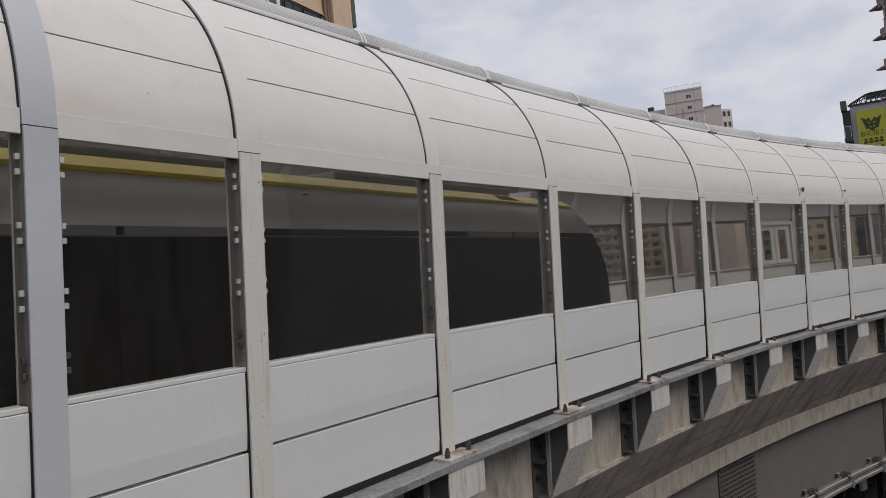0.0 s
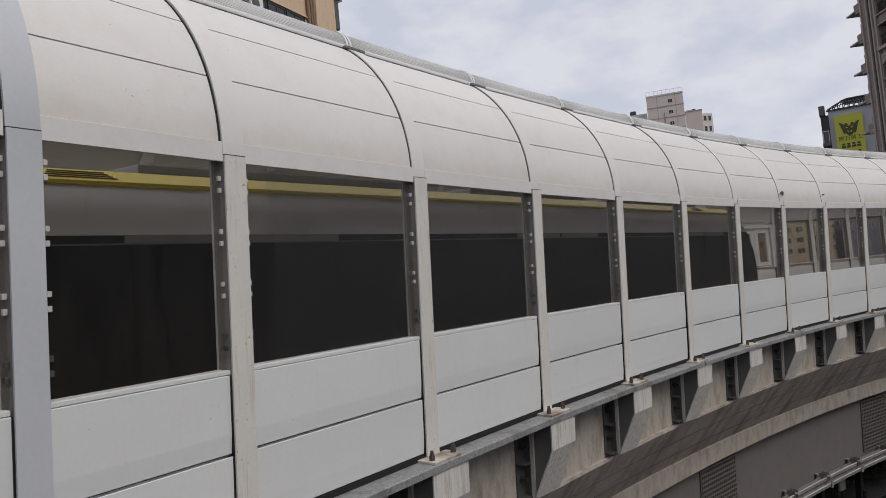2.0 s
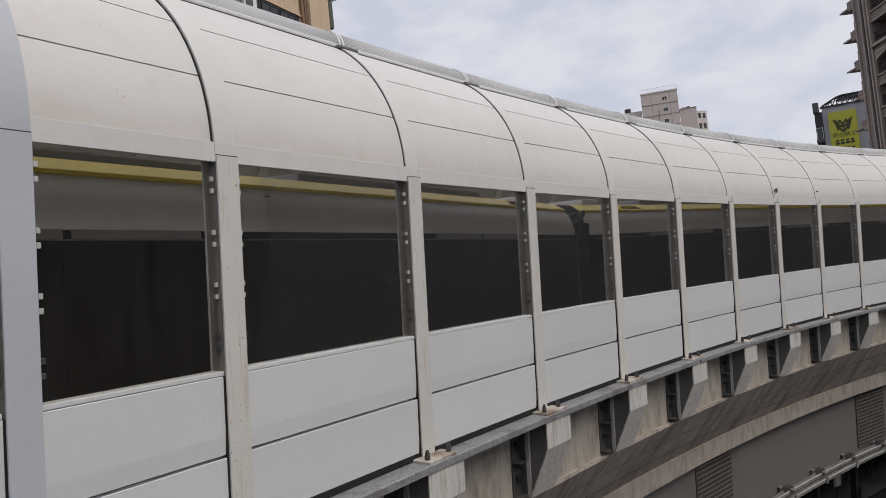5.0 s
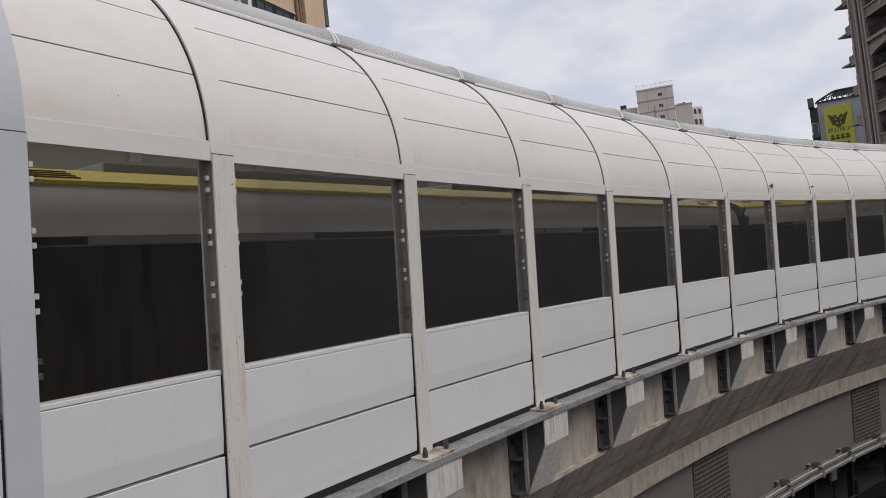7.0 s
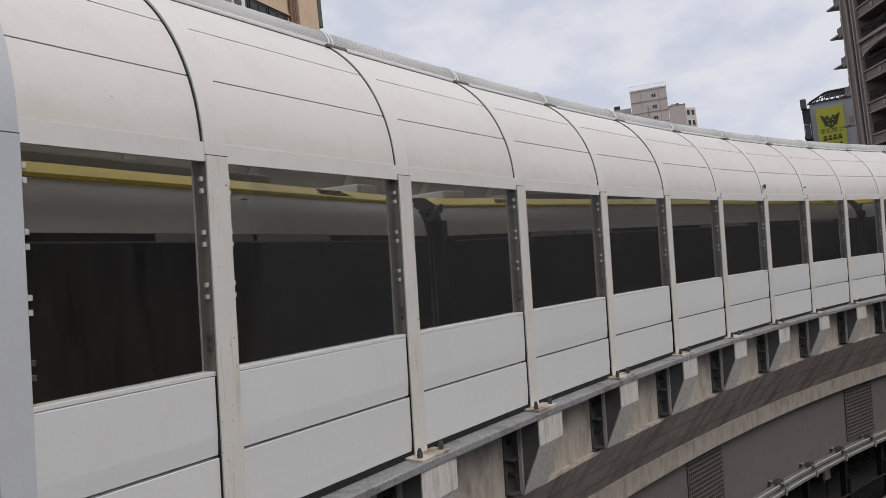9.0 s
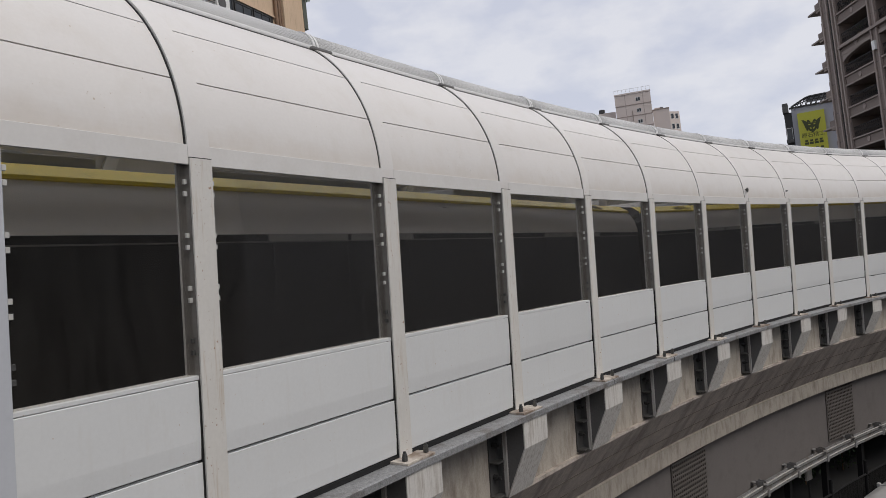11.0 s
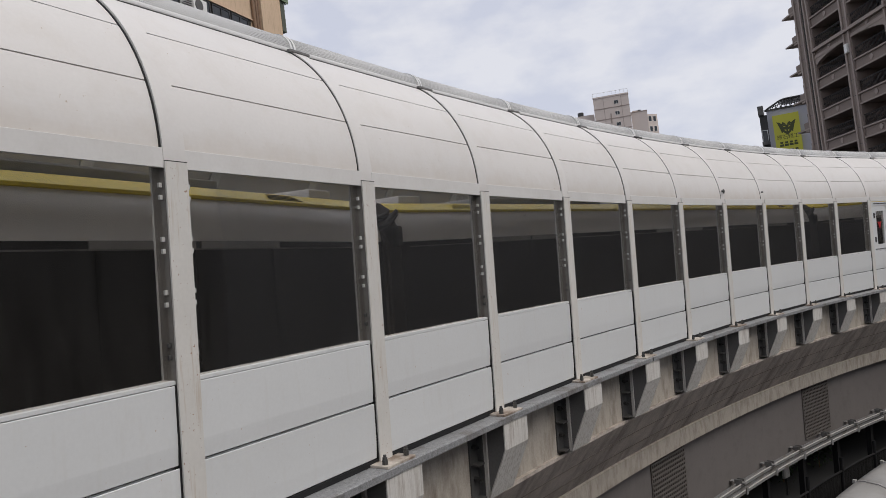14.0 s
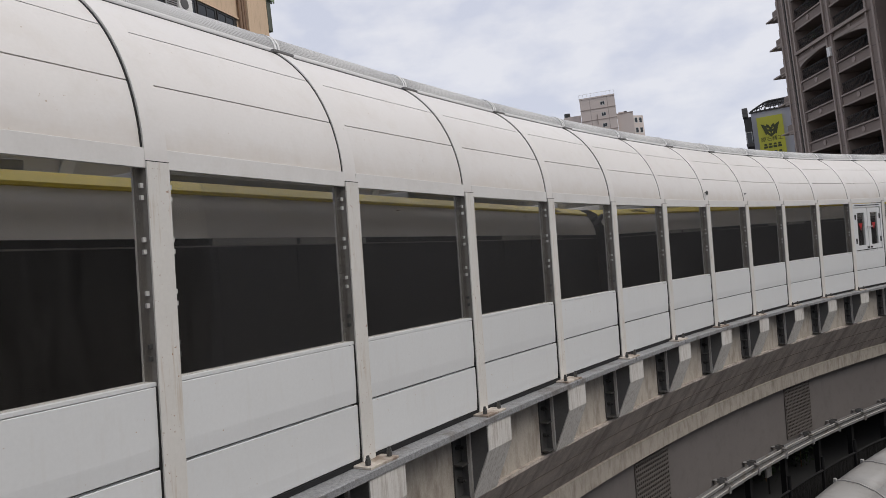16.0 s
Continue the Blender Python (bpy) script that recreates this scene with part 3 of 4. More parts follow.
def door_bay():
    b = bay("door", label="cream white barrier bay with a small glazed double door")
    part("door_frame", box(box(box(bmesh.new(), 0.1, 0.2, 0.0, 0.12, 0.98, 2.32), 1.8, 1.9, 0.0, 0.12, 0.98, 2.32), 0.2, 1.8, 0.0, 0.12, 2.22, 2.32), M_PANEL, b)
    part("vent_slot", boxed(0.25, 1.75, -0.004, 0.004, 2.262, 2.285), M_DARK, b)
    for x0, x1, hx, kx in ((0.22, 0.985, 0.26, 0.90), (1.015, 1.78, 1.74, 1.10)):
        leaf = part("leaf", box(box(box(box(bmesh.new(), x0, x0 + 0.17, 0.01, 0.06, 1.05, 2.2), x1 - 0.17, x1, 0.01, 0.06, 1.05, 2.2),
                    x0 + 0.17, x1 - 0.17, 0.01, 0.06, 1.05, 1.17), x0 + 0.17, x1 - 0.17, 0.01, 0.06, 2.07, 2.2), M_PANEL, b, "white door leaf")
        part("leaf_pane", boxed(x0 + 0.17, x1 - 0.17, 0.03, 0.036, 1.17, 2.07), M_GLASS, leaf, "dusty pane")
        xm = (x0 + x1) / 2
        bm = bmesh.new()
        vs = [bm.verts.new(q) for q in ((xm - 0.11, 0.024, 1.78), (xm + 0.11, 0.024, 1.78), (xm, 0.024, 1.58))]
        r = bmesh.ops.extrude_face_region(bm, geom=[bm.faces.new(vs)])
        bmesh.ops.translate(bm, vec=(0, 0.003, 0), verts=[v for v in r["geom"] if isinstance(v, bmesh.types.BMVert)])
        part("red_triangle", bm, M_RED, leaf, "red triangle sticker")
        for z in (1.3, 1.95):
            part("hinge", boxed(hx - 0.02, hx + 0.02, -0.012, 0.012, z - 0.07, z + 0.07), M_DARK, leaf)
        part("knob", rod(bmesh.new(), (kx, 0.01, 1.10), (kx, -0.035, 1.10), 0.022, 10), M_DARK, leaf)
        part("lever", boxed(min(kx, kx + 0.12), max(kx, kx + 0.12), -0.03, -0.005, 1.66, 1.69), M_CLIP, leaf)
    return b


def scuffs(parent):
    """Scraped marks across the lower roof panel of one bay."""
    rnd = random.Random(3)
    for k in range(8):
        x, a = 0.85 + rnd.uniform(0, 0.8), rnd.uniform(3.5, 13)
        bm = bmesh.new()
        left, right = [], []
        rise = rnd.uniform(0.15, 0.8)
        for j in range(6):
            aa = radians(a + rise * j)
            y, z = R_ARC - (R_ARC - 0.010) * math.cos(aa), Z_EAVE + (R_ARC - 0.010) * math.sin(aa)
            xx = x - 0.012 * j
            w = 0.001 + 0.005 * math.sin(math.pi * (j + 0.4) / 5.8) * rnd.uniform(0.5, 1)
            left.append(bm.verts.new((xx - w, y, z)))
            right.append(bm.verts.new((xx + w, y, z)))
        for j in range(5):
            bm.faces.new((left[j], right[j], right[j + 1], left[j + 1]))
        part("scuff", bm, M_SCUFF, parent, "brown scrape mark")


FIRST, LAST = -6, 21       # posts at s = 2 * i; the first to the other side of a short bay stand at -1.31
SHORT = -1.315
SETTING_OUT = {0: -0.012, 1: -0.04, 2: -0.045, 3: -0.035, 4: -0.01}   # small errors of the posts' places


def post_s(i):
    return i * W + SETTING_OUT.get(i, 0.0) if i >= 0 else SHORT + (i + 1) * W


proto_bay, proto_post, proto_bracket = bay(), post(), bracket()
far_post = post(gap=0.002, proud=-0.005)
first_post = post(gap=0.011, proud=0.010, label="cream steel barrier post with an open dark joint")
wide = post(2 * HALF, M_WIDE, M_WIDE, 0.008, 0.012, "blue-grey repainted barrier post with broad curved rib")
short_bay = bay("glass", -SHORT, "short cream white barrier bay with curved top and window")
exit_bay = door_bay()
DOOR_BAY = 10
first_post.matrix_basis, far_post.matrix_basis = stand(post_s(0)), stand(post_s(6))
proto_post.matrix_basis, proto_bracket.matrix_basis, proto_bay.matrix_basis = stand(post_s(1)), stand(post_s(0)), stand(post_s(0), post_s(1))
for i in range(FIRST, LAST + 1):
    s = post_s(i)
    if i == -1:
        wide.matrix_basis = stand(s)
        short_bay.matrix_basis = stand(s, 0)
    elif i not in (0, 1, 6):
        copy_thing(far_post if i > 4 else proto_post, stand(s))
    if i:
        copy_thing(proto_bracket, stand(s))
    if i == DOOR_BAY:
        exit_bay.matrix_basis = stand(s, post_s(i + 1))
    elif i not in (0, -1, LAST):
        made = copy_thing(proto_bay, stand(s, post_s(i + 1)))
        if i == 1:
            scuffs(made)

# an eyebolt and a small stud left on two ribs
for i, r in ((6, 0.028), (7, 0.0)):
    eye = empty("eyebolt" if r else "stud", "dark steel eyebolt fixed to a rib" if r else "small dark steel stud fixed to a rib", "eyebolt" if r else "stud", "", stand(post_s(i)))
    bm = bmesh.new()
    y, z = 0.012, 2.62
    rod(bm, (0, y + 0.03, z), (0, y - 0.03, z), 0.014, 8)
    ring = [Vector((r * math.cos(a), y - 0.03, z - 0.01 + r * 1.3 * math.sin(a))) for a in [2 * math.pi * k / 10 for k in range(10)]] if r else []
    for a, b in zip(ring, ring[1:] + ring[:1]):
        rod(bm, a, b, 0.012, 6)
    part("eye", bm, M_BOLT, eye)

# the barrier on the other side of the track, turned about
FAR_D = 4.8


def far_stand(s, s2=None):
    def q(u):
        x, y, h = spot(u)
        return Vector((x - FAR_D * math.cos(h), y + FAR_D * math.sin(h), ZE + ZB + 0.12 + GRADE * u))
    o = q(s)
    xa = (q(s2) - o).normalized() if s2 is not None else (q(s - 0.02) - q(s + 0.02)).normalized()
    ya = Vector((0, 0, 1)).cross(xa).normalized()
    m = Matrix((xa, ya, xa.cross(ya))).transposed().to_4x4()
    m.translation = o
    return m


FAR_STEP, FAR_0 = 1.815, 0.395     # posts of the outer side, by the inner side's length
for i in range(-3, 21):
    s = FAR_0 + FAR_STEP * i
    copy_thing(proto_post, far_stand(s))
    copy_thing(exit_bay if i == 10 else proto_bay, far_stand(s + FAR_STEP, s))

# ---------------------------------------------------------------- the train
CAR_L, GAP_C, PITCH = 15.78, 0.60, 15.875
SIDE = 1.02            # the near side of the cars, from the barrier's foot line
MID = SIDE + 1.27
# half profile of a car: (distance from the middle, height over the barrier's foot)
LOWER = [(1.22, -0.30), (1.27, 0.2), (1.27, 0.7), (1.27, 1.0), (1.27, 1.25), (1.27, 1.45), (1.268, 1.6), (1.266, 1.75), (1.264, 1.86), (1.262, 1.955)]
CANT = [(1.262, 1.955), (1.255, 2.03), (1.225, 2.14), (1.175, 2.24), (1.09, 2.332)]
STRIPE = [(1.09, 2.332), (1.108, 2.337), (1.110, 2.364), (1.098, 2.372), (0.94, 2.462), (0.90, 2.470)]
ROOF = [(0.90, 2.470), (0.6, 2.50), (0.0, 2.52)]


def shell(lines, ends, cols=10):
    """Bands of the body along x on both sides; ends(z) gives the x of the rear and the front at that height."""
    bm = bmesh.new()
    for side in (-1, 1):
        rows = []
        for y, z in lines:
            xr, xf = ends(z)
            row = []
            for c in range(cols + 1):
                u = c / cols
                row.append(bm.verts.new((xr + (xf - xr) * u, side * y, z)))
            rows.append(row)
        for a, b in zip(rows, rows[1:]):
            for c in range(cols):
                bm.faces.new((a[c], a[c + 1], b[c + 1], b[c]))
    bmesh.ops.remove_doubles(bm, verts=bm.verts, dist=0.0005)
    return bm


def rail_car(first):
    label = "grey and black train car with a yellow roof stripe"
    c = empty("train_car", "leading grey and black train car with rounded glazed nose" if first else label, "train", "cars of the train")
    h = CAR_L / 2

    def ends(z):
        front = h
        if first:
            front = float(np.interp(z, (0.2, 1.0, 1.25, 1.45, 1.6, 1.75, 1.9, 2.05, 2.2, 2.34, 2.5), (8.0, 8.0, 7.95, 7.87, 7.78, 7.66, 7.51, 7.35, 7.21, 7.10, 7.0)))
        return -h, front
    part("side_glazing", shell(LOWER, ends), M_CARGLASS, c, "black glazed side")
    part("cant_rail", shell(CANT, ends), M_CAR, c, "silver grey curved shoulder", smooth=True)
    part("stripe", shell(STRIPE, ends), M_YELLOW, c, "yellow stripe")
    part("roof", shell(ROOF, ends), M_CARROOF, c)
    # closed ends
    for e in (0, 1):
        bm = bmesh.new()
        prof = LOWER + CANT[1:] + STRIPE[1:] + ROOF[1:]
        left = [bm.verts.new((ends(z)[e], -y, z)) for y, z in prof]
        right = [bm.verts.new((ends(z)[e], y, z)) for y, z in prof]
        for i in range(len(prof) - 1):
            vs = [left[i], left[i + 1], right[i + 1], right[i]]
            bm.faces.new(vs)
        bmesh.ops.remove_doubles(bm, verts=bm.verts, dist=0.0005)
        part("nose" if (e and first) else "end_wall", bm, M_CARGLASS if (e and first) else M_ENDWALL, c, "black glazed nose" if (e and first) else "")
    part("floor_pan", boxed(-h + 0.1, h - 0.3, -1.2, 1.2, -0.41, -0.28), M_DARK, c)
    # pale trim line under the shoulder, door headers with a dark gap in the middle
    for side in (-1, 1):
        y0, y1 = sorted((side * 1.264, side * 1.275))
        part("trim", boxed(-h + 0.15, h - (1.2 if first else 0.15), y0, y1, 1.884, 1.896), M_TRIM, c, "thin grey trim line")
        for x in (-5.2, -0.2, 5.0):
            part("door_header", box(boxed(x - 1.02, x - 0.03, y0 - 0.004, y1 + 0.004, 1.894, 1.957), x + 0.03, x + 1.02, y0 - 0.004, y1 + 0.004, 1.894, 1.957), M_HEADER, c, "grey door header")
            for xx in (x - 0.95, x - 0.01, x + 0.95):
                part("door_post", boxed(xx - 0.02, xx + 0.02, y0 + 0.002, y1 - 0.002, -0.2, 1.88), M_CARGLASS, c)
    # vents on the stripe, near both ends: four dark slots
    for sx in (-1, 1):
        for side in (-1, 1):
            x = sx * (6.42 if not (first and sx > 0) else 5.3)
            for k in range(4):
                u = (k + 0.5) / 4
                yy, zz = side * (1.085 - 0.125 * u), 2.3794 + 0.0712 * u
                bm = boxed(x - 0.26 + 0.02 * k, x + 0.26 - 0.02 * k, yy - 0.007, yy + 0.007, zz - 0.004, zz + 0.006)
                part("vent_slot", bm, M_LOUVRE, c, "dark vent slot")
    # low air units on the roof
    for x0, x1, top in ((-h + 2.0, -h + 5.4, 2.555), (h - 5.6, h - 2.2, 2.555), (-1.6, 1.2, 2.54)):
        part("air_unit", boxed(x0, x1, -0.86, 0.86, 2.475, top, 0.012), M_CARROOF, c, "grey roof unit")
        part("unit_lid", boxed(x0 + 0.1, x1 - 0.5, -0.80, 0.80, top, top + 0.02, 0.006), M_CARROOF, c)
    for x in (-h + 0.40, h - (1.6 if first else 0.80)):
        part("roof_block", boxed(x, x + 0.40, -0.86, 0.86, 2.475, 2.575, 0.015), M_CAR, c)
    # small fittings along the shoulder
    for x in (-5.2, -1.8, 1.6, 5.0):
        part("shoulder_fitting", boxed(x - 0.02, x + 0.02, -1.19, -1.15, 2.262, 2.270), M_GRILLE, c)
    return c


def gangway(c, last):
    """Folded bellows, cables and a bracket at the rear of a car."""
    if last:
        return
    h = CAR_L / 2
    x0, x1 = -h - GAP_C, -h
    nf = 10
    for k in range(nf):
        xa = x0 + (x1 - x0) * (k + 0.1) / nf
        xb = x0 + (x1 - x0) * (k + 0.66) / nf
        w, top = 1.06 + 0.012 * (k % 2), 2.13 + 0.012 * (k % 2)
        line = [(-w, -0.2), (-w, top - 0.22), (-w + 0.03, top - 0.10), (-w + 0.10, top - 0.03), (-w + 0.22, top),
                (w - 0.22, top), (w - 0.10, top - 0.03), (w - 0.03, top - 0.10), (w, top - 0.22), (w, -0.2)]
        part("bellows_fold", prism(bmesh.new(), line, xa, xb), M_BELLOWS, c, "dark brown bellows fold")
    part("bellows_core", boxed(x0, x1, -1.0, 1.0, -0.2, 2.05), M_RUBBER, c)
    part("fender", boxed(x1 - 0.05, x1 + 0.035, -1.285, -1.17, 1.90, 2.15, 0.02), M_RUBBER, c, "black rubber fender")
    for k in range(12):
        bm = bmesh.new()
        y = -1.02 + 0.07 * (k % 5)
        drop = 0.05 + 0.035 * (k % 6)
        pts = []
        for i in range(13):
            u = i / 12
            pts.append(Vector((x0 - 0.05 + (x1 - x0 + 0.1) * u, y - 0.02 * k + 0.05 * math.sin(k + 5 * u), 2.33 - drop * 4 * u * (1 - u) + 0.03 * math.sin(3 * k + 7 * u))))
        tube(bm, pts, 0.018 + 0.004 * (k % 3))
        part("jumper_cable", bm, M_CABLE, c, "black looped cable")
    part("cable_tee", rod(rod(bmesh.new(), ((x0 + x1) / 2, -1.08, 2.02), ((x0 + x1) / 2, -1.08, 2.30), 0.022), ((x0 + x1) / 2 - 0.06, -1.08, 2.30), ((x0 + x1) / 2 + 0.06, -1.08, 2.30), 0.014), M_CLIP, c, "pale tee bracket")


CARS = []
for k in range(4):
    c = rail_car(k == 0)
    gangway(c, k == 3)
    CARS.append(c)

SPEED, T_ZERO, S_ZERO = 3.138, 2.50, 7.64


def car_pose(centre):
    a, b = at(centre - 4.4, MID), at(centre + 4.4, MID)
    m = stand(centre)
    xa = (b - a).normalized()
    za = m.col[2].to_3d()
    ya = za.cross(xa).normalized()
    za = xa.cross(ya)
    r = Matrix((xa, ya, za)).transposed().to_4x4()
    r.translation = (a + b) / 2
    return r


# ---------------------------------------------------------------- under the viaduct
podium = empty("station_podium", "grey rendered wall under the viaduct with grilles and dark openings", "building")
sweep("upper_wall", [(1.27, -2.30), (1.27, -4.24), (1.5, -4.24), (1.5, -2.30)], -30, S1, M_WALL, parent=podium)
sweep("lower_wall", [(1.25, -5.75), (1.25, -7.6), (1.5, -7.6), (1.5, -5.75)], -30, S1, M_WALL, parent=podium)
sweep("opening_floor", [(1.5, -5.75), (1.5, -5.9), (4.6, -5.9), (4.6, -5.75)], -30, S1, M_ASPHALT, step=2, parent=podium)
sweep("back_wall", [(4.3, -2.30), (4.3, -7.6), (4.5, -7.6), (4.5, -2.30)], -30, S1, M_VOID, step=2, parent=podium, label="back wall coloured near black for shade")
for k in range(-6, 20):
    bm = bmesh.new()
    box(bm, -0.07, 0.07, 1.27, 1.41, -5.8, -4.2)
    ob = part("mullion", bm, M_IRON, podium)
    ob.matrix_basis = stand(k * 1.95 + 0.4)


def grille(s0, s1, z0, z1):
    g = empty("wall_grille", "brown-grey metal lattice grille set in the wall", "grille", "wall grilles", stand((s0 + s1) / 2))
    w = (s1 - s0) / 2
    part("backing", boxed(-w, w, 1.256, 1.264, z0, z1), M_VOID, g)
    bm = bmesh.new()
    for i in range(19):
        x = -w + 2 * w * i / 18
        box(bm, x - 0.018, x + 0.018, 1.235, 1.256, z0, z1)
    for i in range(17):
        z = z0 + (z1 - z0) * i / 16
        box(bm, -w, w, 1.228, 1.242, z - 0.018, z + 0.018)
    lat = part("lattice", bm, M_GRILLE, g)
    lat["kind"] = "stuff"
    return g


for k in range(5):
    grille(3.18 + 7.45 * k, 4.63 + 7.45 * k, -3.82, -2.372)

# cable trays on the wall
tray = empty("cable_tray", "galvanised double cable tray clamped along the wall", "cable tray")
for d, z in ((1.06, -3.91), (0.98, -4.03)):
    sweep("trough", [(d - 0.07, z), (d + 0.07, z), (d + 0.07, z + 0.06), (d + 0.058, z + 0.06), (d + 0.058, z + 0.015), (d - 0.058, z + 0.015), (d - 0.058, z + 0.06), (d - 0.07, z + 0.06)], 2, 50, M_GALV, step=1, parent=tray)
    sweep("lid_lip", [(d - 0.075, z + 0.06), (d - 0.045, z + 0.06), (d - 0.045, z + 0.072), (d - 0.075, z + 0.072)], 2, 50, M_CLIP, step=1, parent=tray)
for k in range(30):
    bm = bmesh.new()
    box(bm, -0.05, 0.05, 0.888, 0.902, -4.20, -4.03)
    box(bm, -0.07, 0.07, 0.888, 1.27, -3.955, -3.94)
    box(bm, -0.04, 0.04, 0.89, 1.27, -4.195, -4.175)
    box(bm, -0.07, -0.058, 0.978, 1.15, -4.05, -3.88)
    box(bm, 0.058, 0.07, 0.978, 1.15, -4.05, -3.88)
    ob = part("clamp", bm, M_GALV, tray)
    ob.matrix_basis = stand(3.2 + 1.56 * k) @ pose(0, 0, 0.13)

# dark fence before the opening
fence = empty("mesh_fence", "black mesh fence with arched top before the opening", "fence")
for k in range(22):
    m = stand(2 + 1.95 * k)
    bm = bmesh.new()
    box(bm, -0.94, 0.94, 0.62, 0.64, -5.9, -4.66)
    ob = part("mesh_panel", bm, M_NET, fence)
    ob.matrix_basis = m
    bm = bmesh.new()
    rod(bm, (-0.975, 0.6, -7.4), (-0.975, 0.6, -4.30), 0.045)
    ob = part("fence_post", bm, M_IRON, fence)
    ob.matrix_basis = m
    bm = bmesh.new()
    pts = [Vector((-0.975 + 1.95 * i / 8, 0.6, -4.66 + 0.02 * math.sin(math.pi * i / 8))) for i in range(9)]
    tube(bm, pts, 0.025)
    ob = part("arched_rail", bm, M_IRON, fence)
    ob.matrix_basis = m
sweep("kerb", [(0.45, -7.75), (0.45, -5.9), (0.72, -5.9), (0.72, -7.75)], 0, 46, M_WALL, step=2, parent=fence)
for k, (s, z) in enumerate(((15.4, -5.0), (18.9, -4.95))):
    bm = boxed(-0.15, 0.15, 2.26, 2.33, z - 0.30, z + 0.10, 0.01)
    ob = tagged(part("notice_board", bm, M_BRACKET), "pale notice board in the dark opening", "board", "boards in the opening")
    ob.matrix_basis = stand(s)
    rod_ob = part("board_post", rod(bmesh.new(), (0, 2.3, -5.78), (0, 2.3, z - 0.2), 0.03), M_DARK, ob)

# the lower barrier of the neighbouring track
low = empty("lower_barrier", "pale grey curved noise barrier of the lower track", "noise barrier")
shell_line = [(-0.80, -4.10), (-0.83, -4.03), (-1.0, -3.99), (-1.3, -4.01), (-1.62, -4.12), (-1.92, -4.33), (-2.16, -4.63), (-2.32, -5.0), (-2.38, -5.45), (-2.38, -7.8)]
shell_line = [(d, z + 0.12) for d, z in shell_line]
for k in range(24):
    s0 = 3.4 + 1.75 * k
    sweep("shell_panel", thick(shell_line[:5], -0.06), s0 + 0.012, s0 + 1.738, M_LOW, step=0.875, parent=low, smooth=True)
    sweep("shell_panel", thick(shell_line[4:7] + [(-2.17, -4.53)], -0.06), s0 + 0.012, s0 + 1.738, M_LOW, step=0.875, parent=low, smooth=True)
    sweep("skirt_panel", thick([(-2.18, -4.55)] + shell_line[7:], -0.06), s0 + 0.012, s0 + 1.738, M_LOW, step=0.875, parent=low, smooth=True)
    sweep("shell_rib", thick([(d * 1.004, z + 0.024) for d, z in shell_line], -0.05), s0 - 0.035, s0 + 0.012, M_LOW, step=0.047, parent=low)
    clasp = part("rib_clasp", boxed(-0.045, 0.045, -0.85, -0.79, -3.93, -3.85), M_LOW, low)
    clasp.matrix_basis = stand(s0)


for k in range(9):
    s0 = 13.0 + 1.95 * k
    m = stand(s0)
    bm = bmesh.new()
    pts = [Vector((1.95 * i / 10, 0.66, -4.95 + 0.12 * math.sin(math.pi * i / 10) + 0.02 * math.sin(3 * i + k))) for i in range(11)]
    tube(bm, pts, 0.018)
    hose = tagged(part("hose", bm, M_RUBBER), "black hose slung along the mesh fence", "hose", "hoses on the fence")
    hose.matrix_basis = m
rnd = random.Random(8)
for s0, d0 in ((19.8, 2.9), (20.4, 3.1), (21.6, 2.8)):
    shrub = empty("shrub", "small dark green leafy shrub in the opening", "plant", "shrubs", stand(s0) @ pose(0, d0, -5.75))
    bm = bmesh.new()
    for j in range(240):
        c = Vector((rnd.gauss(0, 0.25), rnd.gauss(0, 0.2), 0.6 + rnd.gauss(0, 0.28)))
        if c.z < 0.1:
            continue
        d1 = Vector((rnd.uniform(-1, 1), rnd.uniform(-1, 1), rnd.uniform(-1, 1))).normalized() * 0.07
        d2 = Vector((rnd.uniform(-1, 1), rnd.uniform(-1, 1), rnd.uniform(-1, 1))).normalized() * 0.035
        bm.faces.new([bm.verts.new(c + v) for v in (d1, d2, -d1, -d2)])
    part("foliage", bm, M_LEAF, shrub)["kind"] = "stuff"
    part("stem", rod(bmesh.new(), (0, 0, 0), (0, 0, 0.6), 0.02), M_BROWN, shrub)

# ---------------------------------------------------------------- houses
def place(az, dist):
    a = radians(az)
    return Vector((dist * math.sin(a), dist * math.cos(a), 0))


def facing(p, q):
    """A pose at p on the ground, x towards q; y to its left, z up."""
    d = (q - p)
    return pose(p.x, p.y, 0, 0, 0, math.degrees(math.atan2(d.y, d.x)))


def window(parent, x0, x1, y, z0, z1, frame=None, out=-1, bars=1, depth=0.12):
    """A window in a front that faces out * y: recessed pane, frame and sill."""
    frame = frame or M_WHITE
    w = part("window", boxed(x0, x1, min(y, y - out * depth), max(y, y - out * depth), z0, z1), M_VOID, parent)
    ya, yb = sorted((y + out * 0.01, y + out * 0.05))
    bm = bmesh.new()
    t = 0.06
    box(bm, x0, x1, ya, yb, z0, z0 + t)
    box(bm, x0, x1, ya, yb, z1 - t, z1)
    for i in range(bars + 2):
        x = x0 + (x1 - x0 - t) * i / (bars + 1)
        box(bm, x, x + t, ya, yb, z0 + t, z1 - t)
    part("window_frame", bm, frame, w)
    pa, pb = sorted((y + out * 0.012, y + out * 0.02))
    part("pane", boxed(x0 + t, x1 - t, pa, pb, z0 + t, z1 - t), M_WINGLASS, w)
    return w


